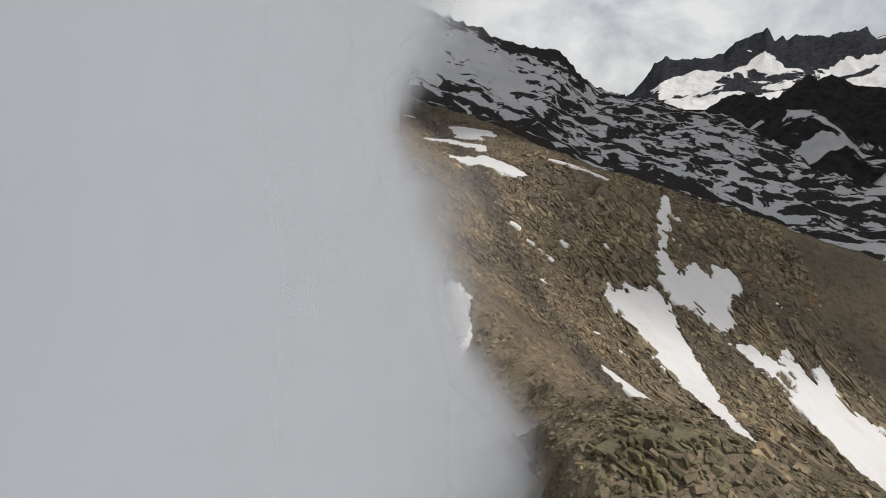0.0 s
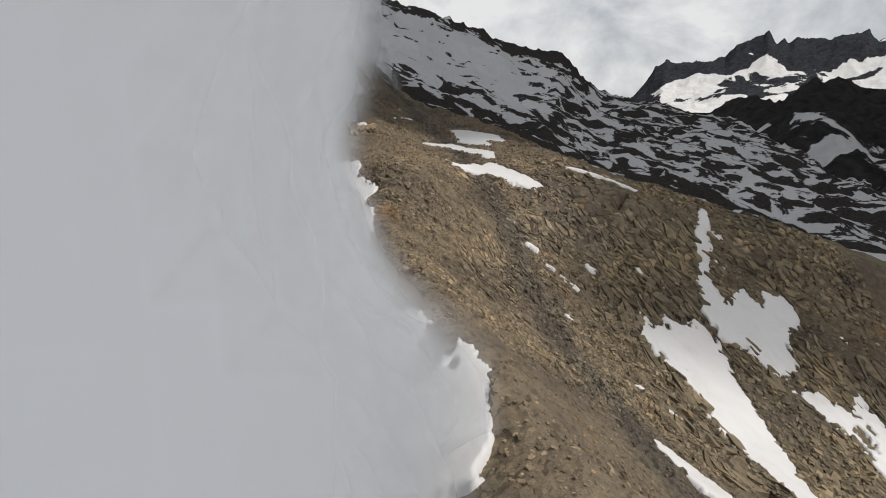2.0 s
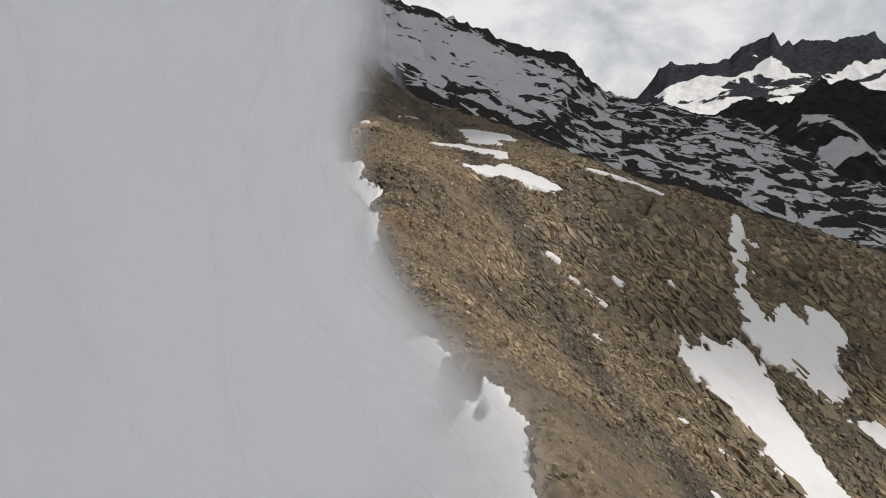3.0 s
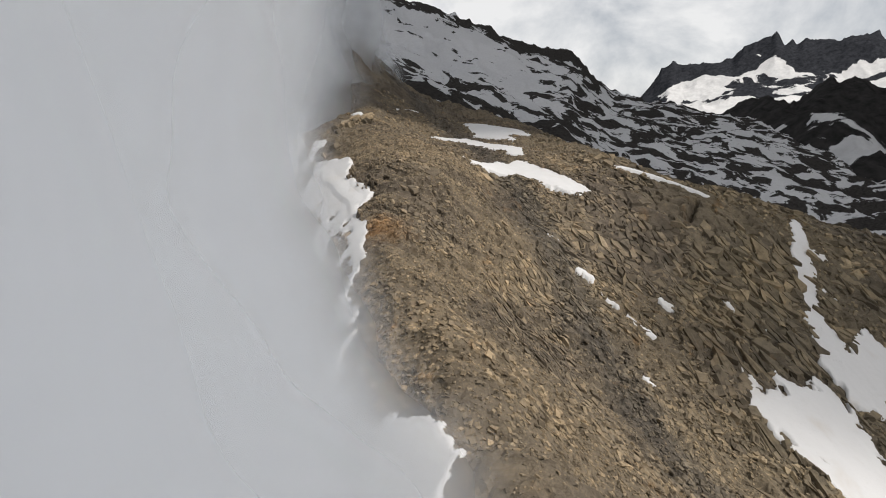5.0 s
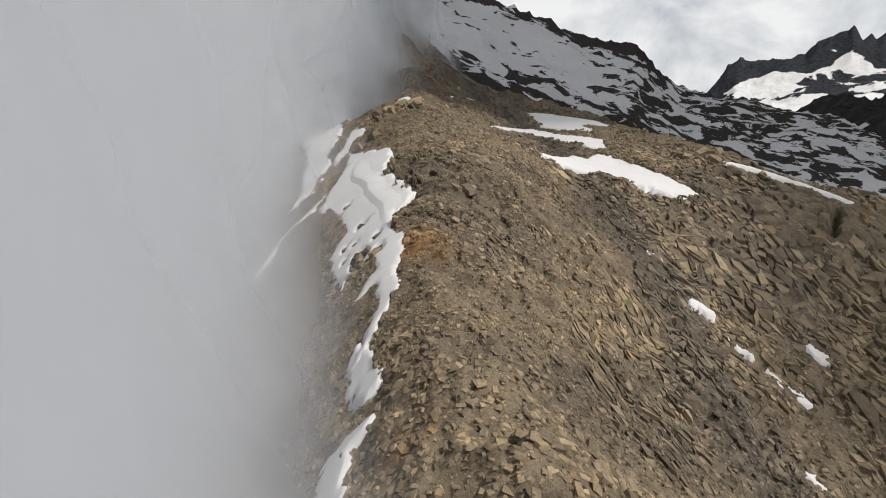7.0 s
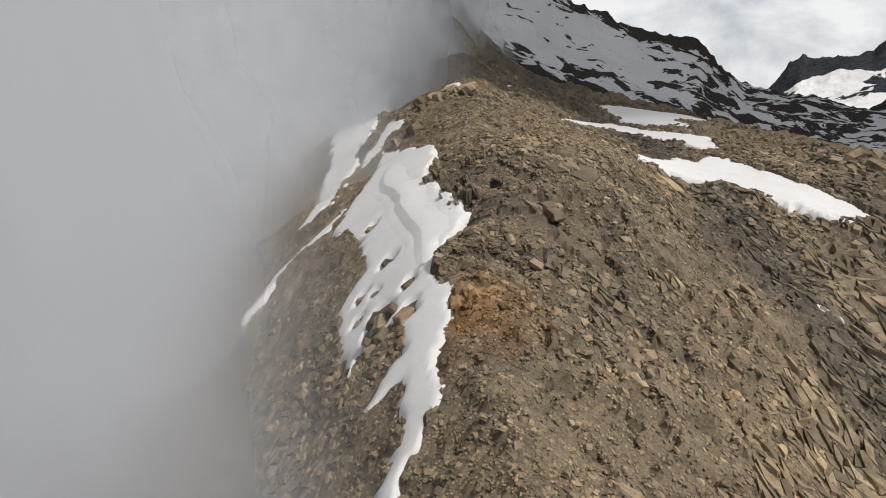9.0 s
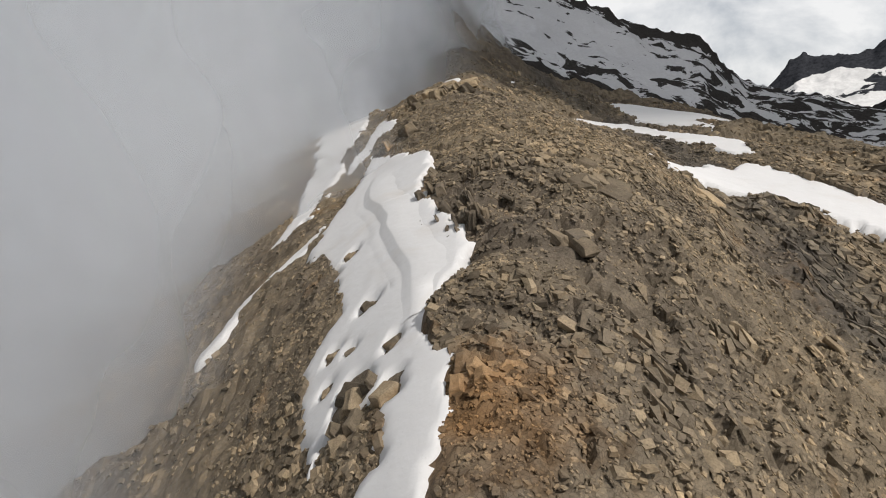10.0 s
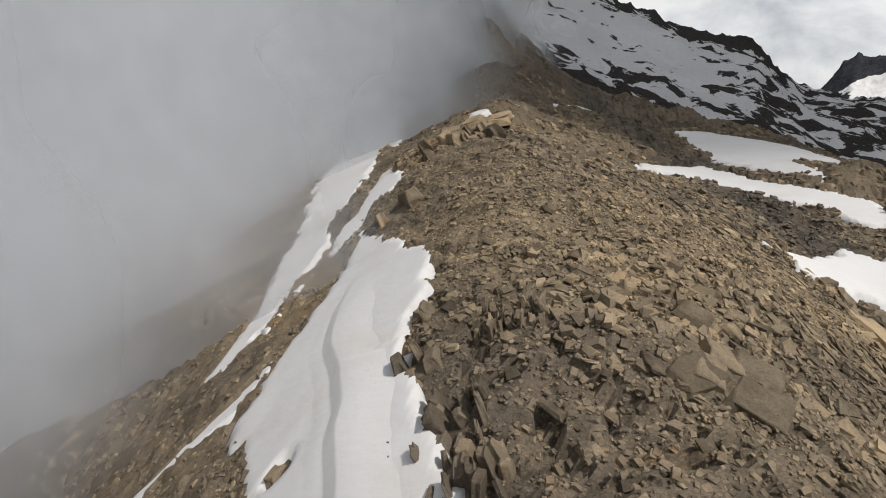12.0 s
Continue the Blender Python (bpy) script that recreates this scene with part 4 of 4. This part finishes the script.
outcrop(-15.4, 158.4, 8, 6, 4, 0.55, 1.15, "standing beds of brown schist beside the snow strip", 1)
outcrop(-17.0, 161.8, 14, 3, 2, 0.8, 1.1, "rounded brown schist blocks at the snow edge", 2)
outcrop(-13.6, 163.2, 4, 7, 4, 0.42, 0.9, "ochre split rock columns rising from rubble", 3)
outcrop(-13.9, 155.4, 8, 5, 4, 0.5, 1.1, "split vertical slabs with dark clefts", 4)
outcrop(-24.6, 185.4, 30, 2, 1, 2.0, 1.3, "smooth brown rock buttress above the snow strip", 5)
outcrop(-18.2, 165.8, 10, 2, 1, 0.8, 0.8, "dark rock nose jutting into the snow", 6)
outcrop(-22.5, 199.0, 20, 4, 2, 1.7, 1.3, "pale cracked rock face on the crest", 7)
outcrop(-16.9, 141.8, 0, 2, 3, 0.8, 0.8, "dark rock step between two snow lobes", 8)
outcrop(-11.9, 140.4, 10, 2, 2, 0.8, 0.7, "rust-stained ledge beside the snow", 9)
outcrop(7.0, 19.5, 20, 13, 9, 0.3, 0.3, "lichen-covered blocky knoll on the crest", 10, LICHENED)
outcrop(7.8, 24.0, 30, 9, 7, 0.32, 0.32, "broken rocks piled behind the knoll", 11, LICHENED)
outcrop(36.5, 149.5, 30, 6, 5, 1.1, 1.2, "dark jumbled blocks at the head of a snow tongue", 12)
outcrop(34.5, 159.5, 30, 5, 4, 1.1, 0.8, "cracked grey slabs on the slope", 13)
outcrop(56.0, 143.0, 30, 3, 3, 1.6, 1.0, "dark ledge between two snow fields", 14)
rock_shelf(-5.7, 161.3, -22, 2, 2, 1.9, 1.9, 0.42, "large tan slab split into plates", 1)
rock_shelf(-22.0, 205.0, 15, 3, 3, 2.2, 2.4, 0.4, "pale bedrock slabs high on the crest", 5)
rock_shelf(3.5, 172.0, 35, 3, 3, 1.9, 2.3, 0.3, "brown bedrock plates near the snow field", 6)
rock_shelf(-7.9, 151.2, 30, 2, 2, 1.0, 1.1, 0.25, "pale leaning plates over dark rubble", 7)
boulder(-6.6, 160.6, 0.7, 0.95, 0.3, -15, (5, 8), "square block split from the tan slab", 2)
boulder(-6.6, 164.4, 0.9, 0.6, 0.28, -20, (5, 8), "grey-brown block above the tan slab", 3)
for k, (bx, by, br) in enumerate([(-18.7, 150.8, 0.5), (-17.4, 143.6, 0.85), (-20.0, 148.4, 0.32), (-18.7, 147.4, 0.32), (-16.1, 145.6, 0.4), (-15.6, 142.0, 0.65), (-22.3, 159.6, 0.45), (-19.4, 145.6, 0.28)]):
    stone = boulder(bx, by, br * 0.75, br * 1.15, br * 0.45, 30 + 23 * k, (4, -8), "dark rock melting out of the crest snow", 90 + k)
    stone.location.z = float(snow_lie(np.array([bx]), np.array([by]))[0]) - 0.05
for k in range(46):
    rk = random.Random(500 + k)
    by = rk.uniform(128, 178)
    bx = float(crest_x(np.array([by]))[0]) + rk.uniform(2, 30)
    bs = rk.uniform(0.3, 0.62)
    boulder(bx, by, bs * rk.uniform(0.6, 1), bs * rk.uniform(0.9, 1.5), bs * rk.uniform(0.2, 0.4), 37 + rk.uniform(-30, 30), (rk.uniform(-12, 16), rk.uniform(-5, 25)), seed=20 + k)

# the slabs that the camera passes nearest, one by one on the ground
KINDS = []
for k in range(12):
    one = array_mesh("slab", (BOX * (1 + rng.uniform(-0.36, 0.18, (8, 3)))) * np.array([1, 1, 1]), BOX_FACES)
    one.polygons.foreach_set("use_smooth", np.zeros(5, bool))
    one.materials.append(STONE)
    KINDS.append(one)
px, py, ps = [v[:300] for v in scatter(900, 1.5, 17, 143, 172, 0.26, 0.6, power=1.6)]
pgx = (base_height(px + 0.6, py) - base_height(px - 0.6, py)) / 1.2
pgy = (base_height(px, py + 0.6) - base_height(px, py - 0.6)) / 1.2
pz = height(px, py)
for k in range(300):
    up = Vector((-pgx[k] + rng.normal(0, 0.2) + 0.1, -pgy[k] + rng.normal(0, 0.2) - 0.12, 1)).normalized()
    turn = Vector((0, 0, 1)).rotation_difference(up).to_matrix().to_4x4() @ Matrix.Rotation(radians(37) + rng.normal(0, 0.4), 4, "Z")
    ob = new("slab", KINDS[k % 12])
    ob.parent = ground
    ob.matrix_basis = Matrix.Translation((px[k], py[k], pz[k] + 0.08 * ps[k])) @ turn @ Matrix.Diagonal((ps[k] * 0.36, ps[k] * 0.58, ps[k] * 0.13, 1))
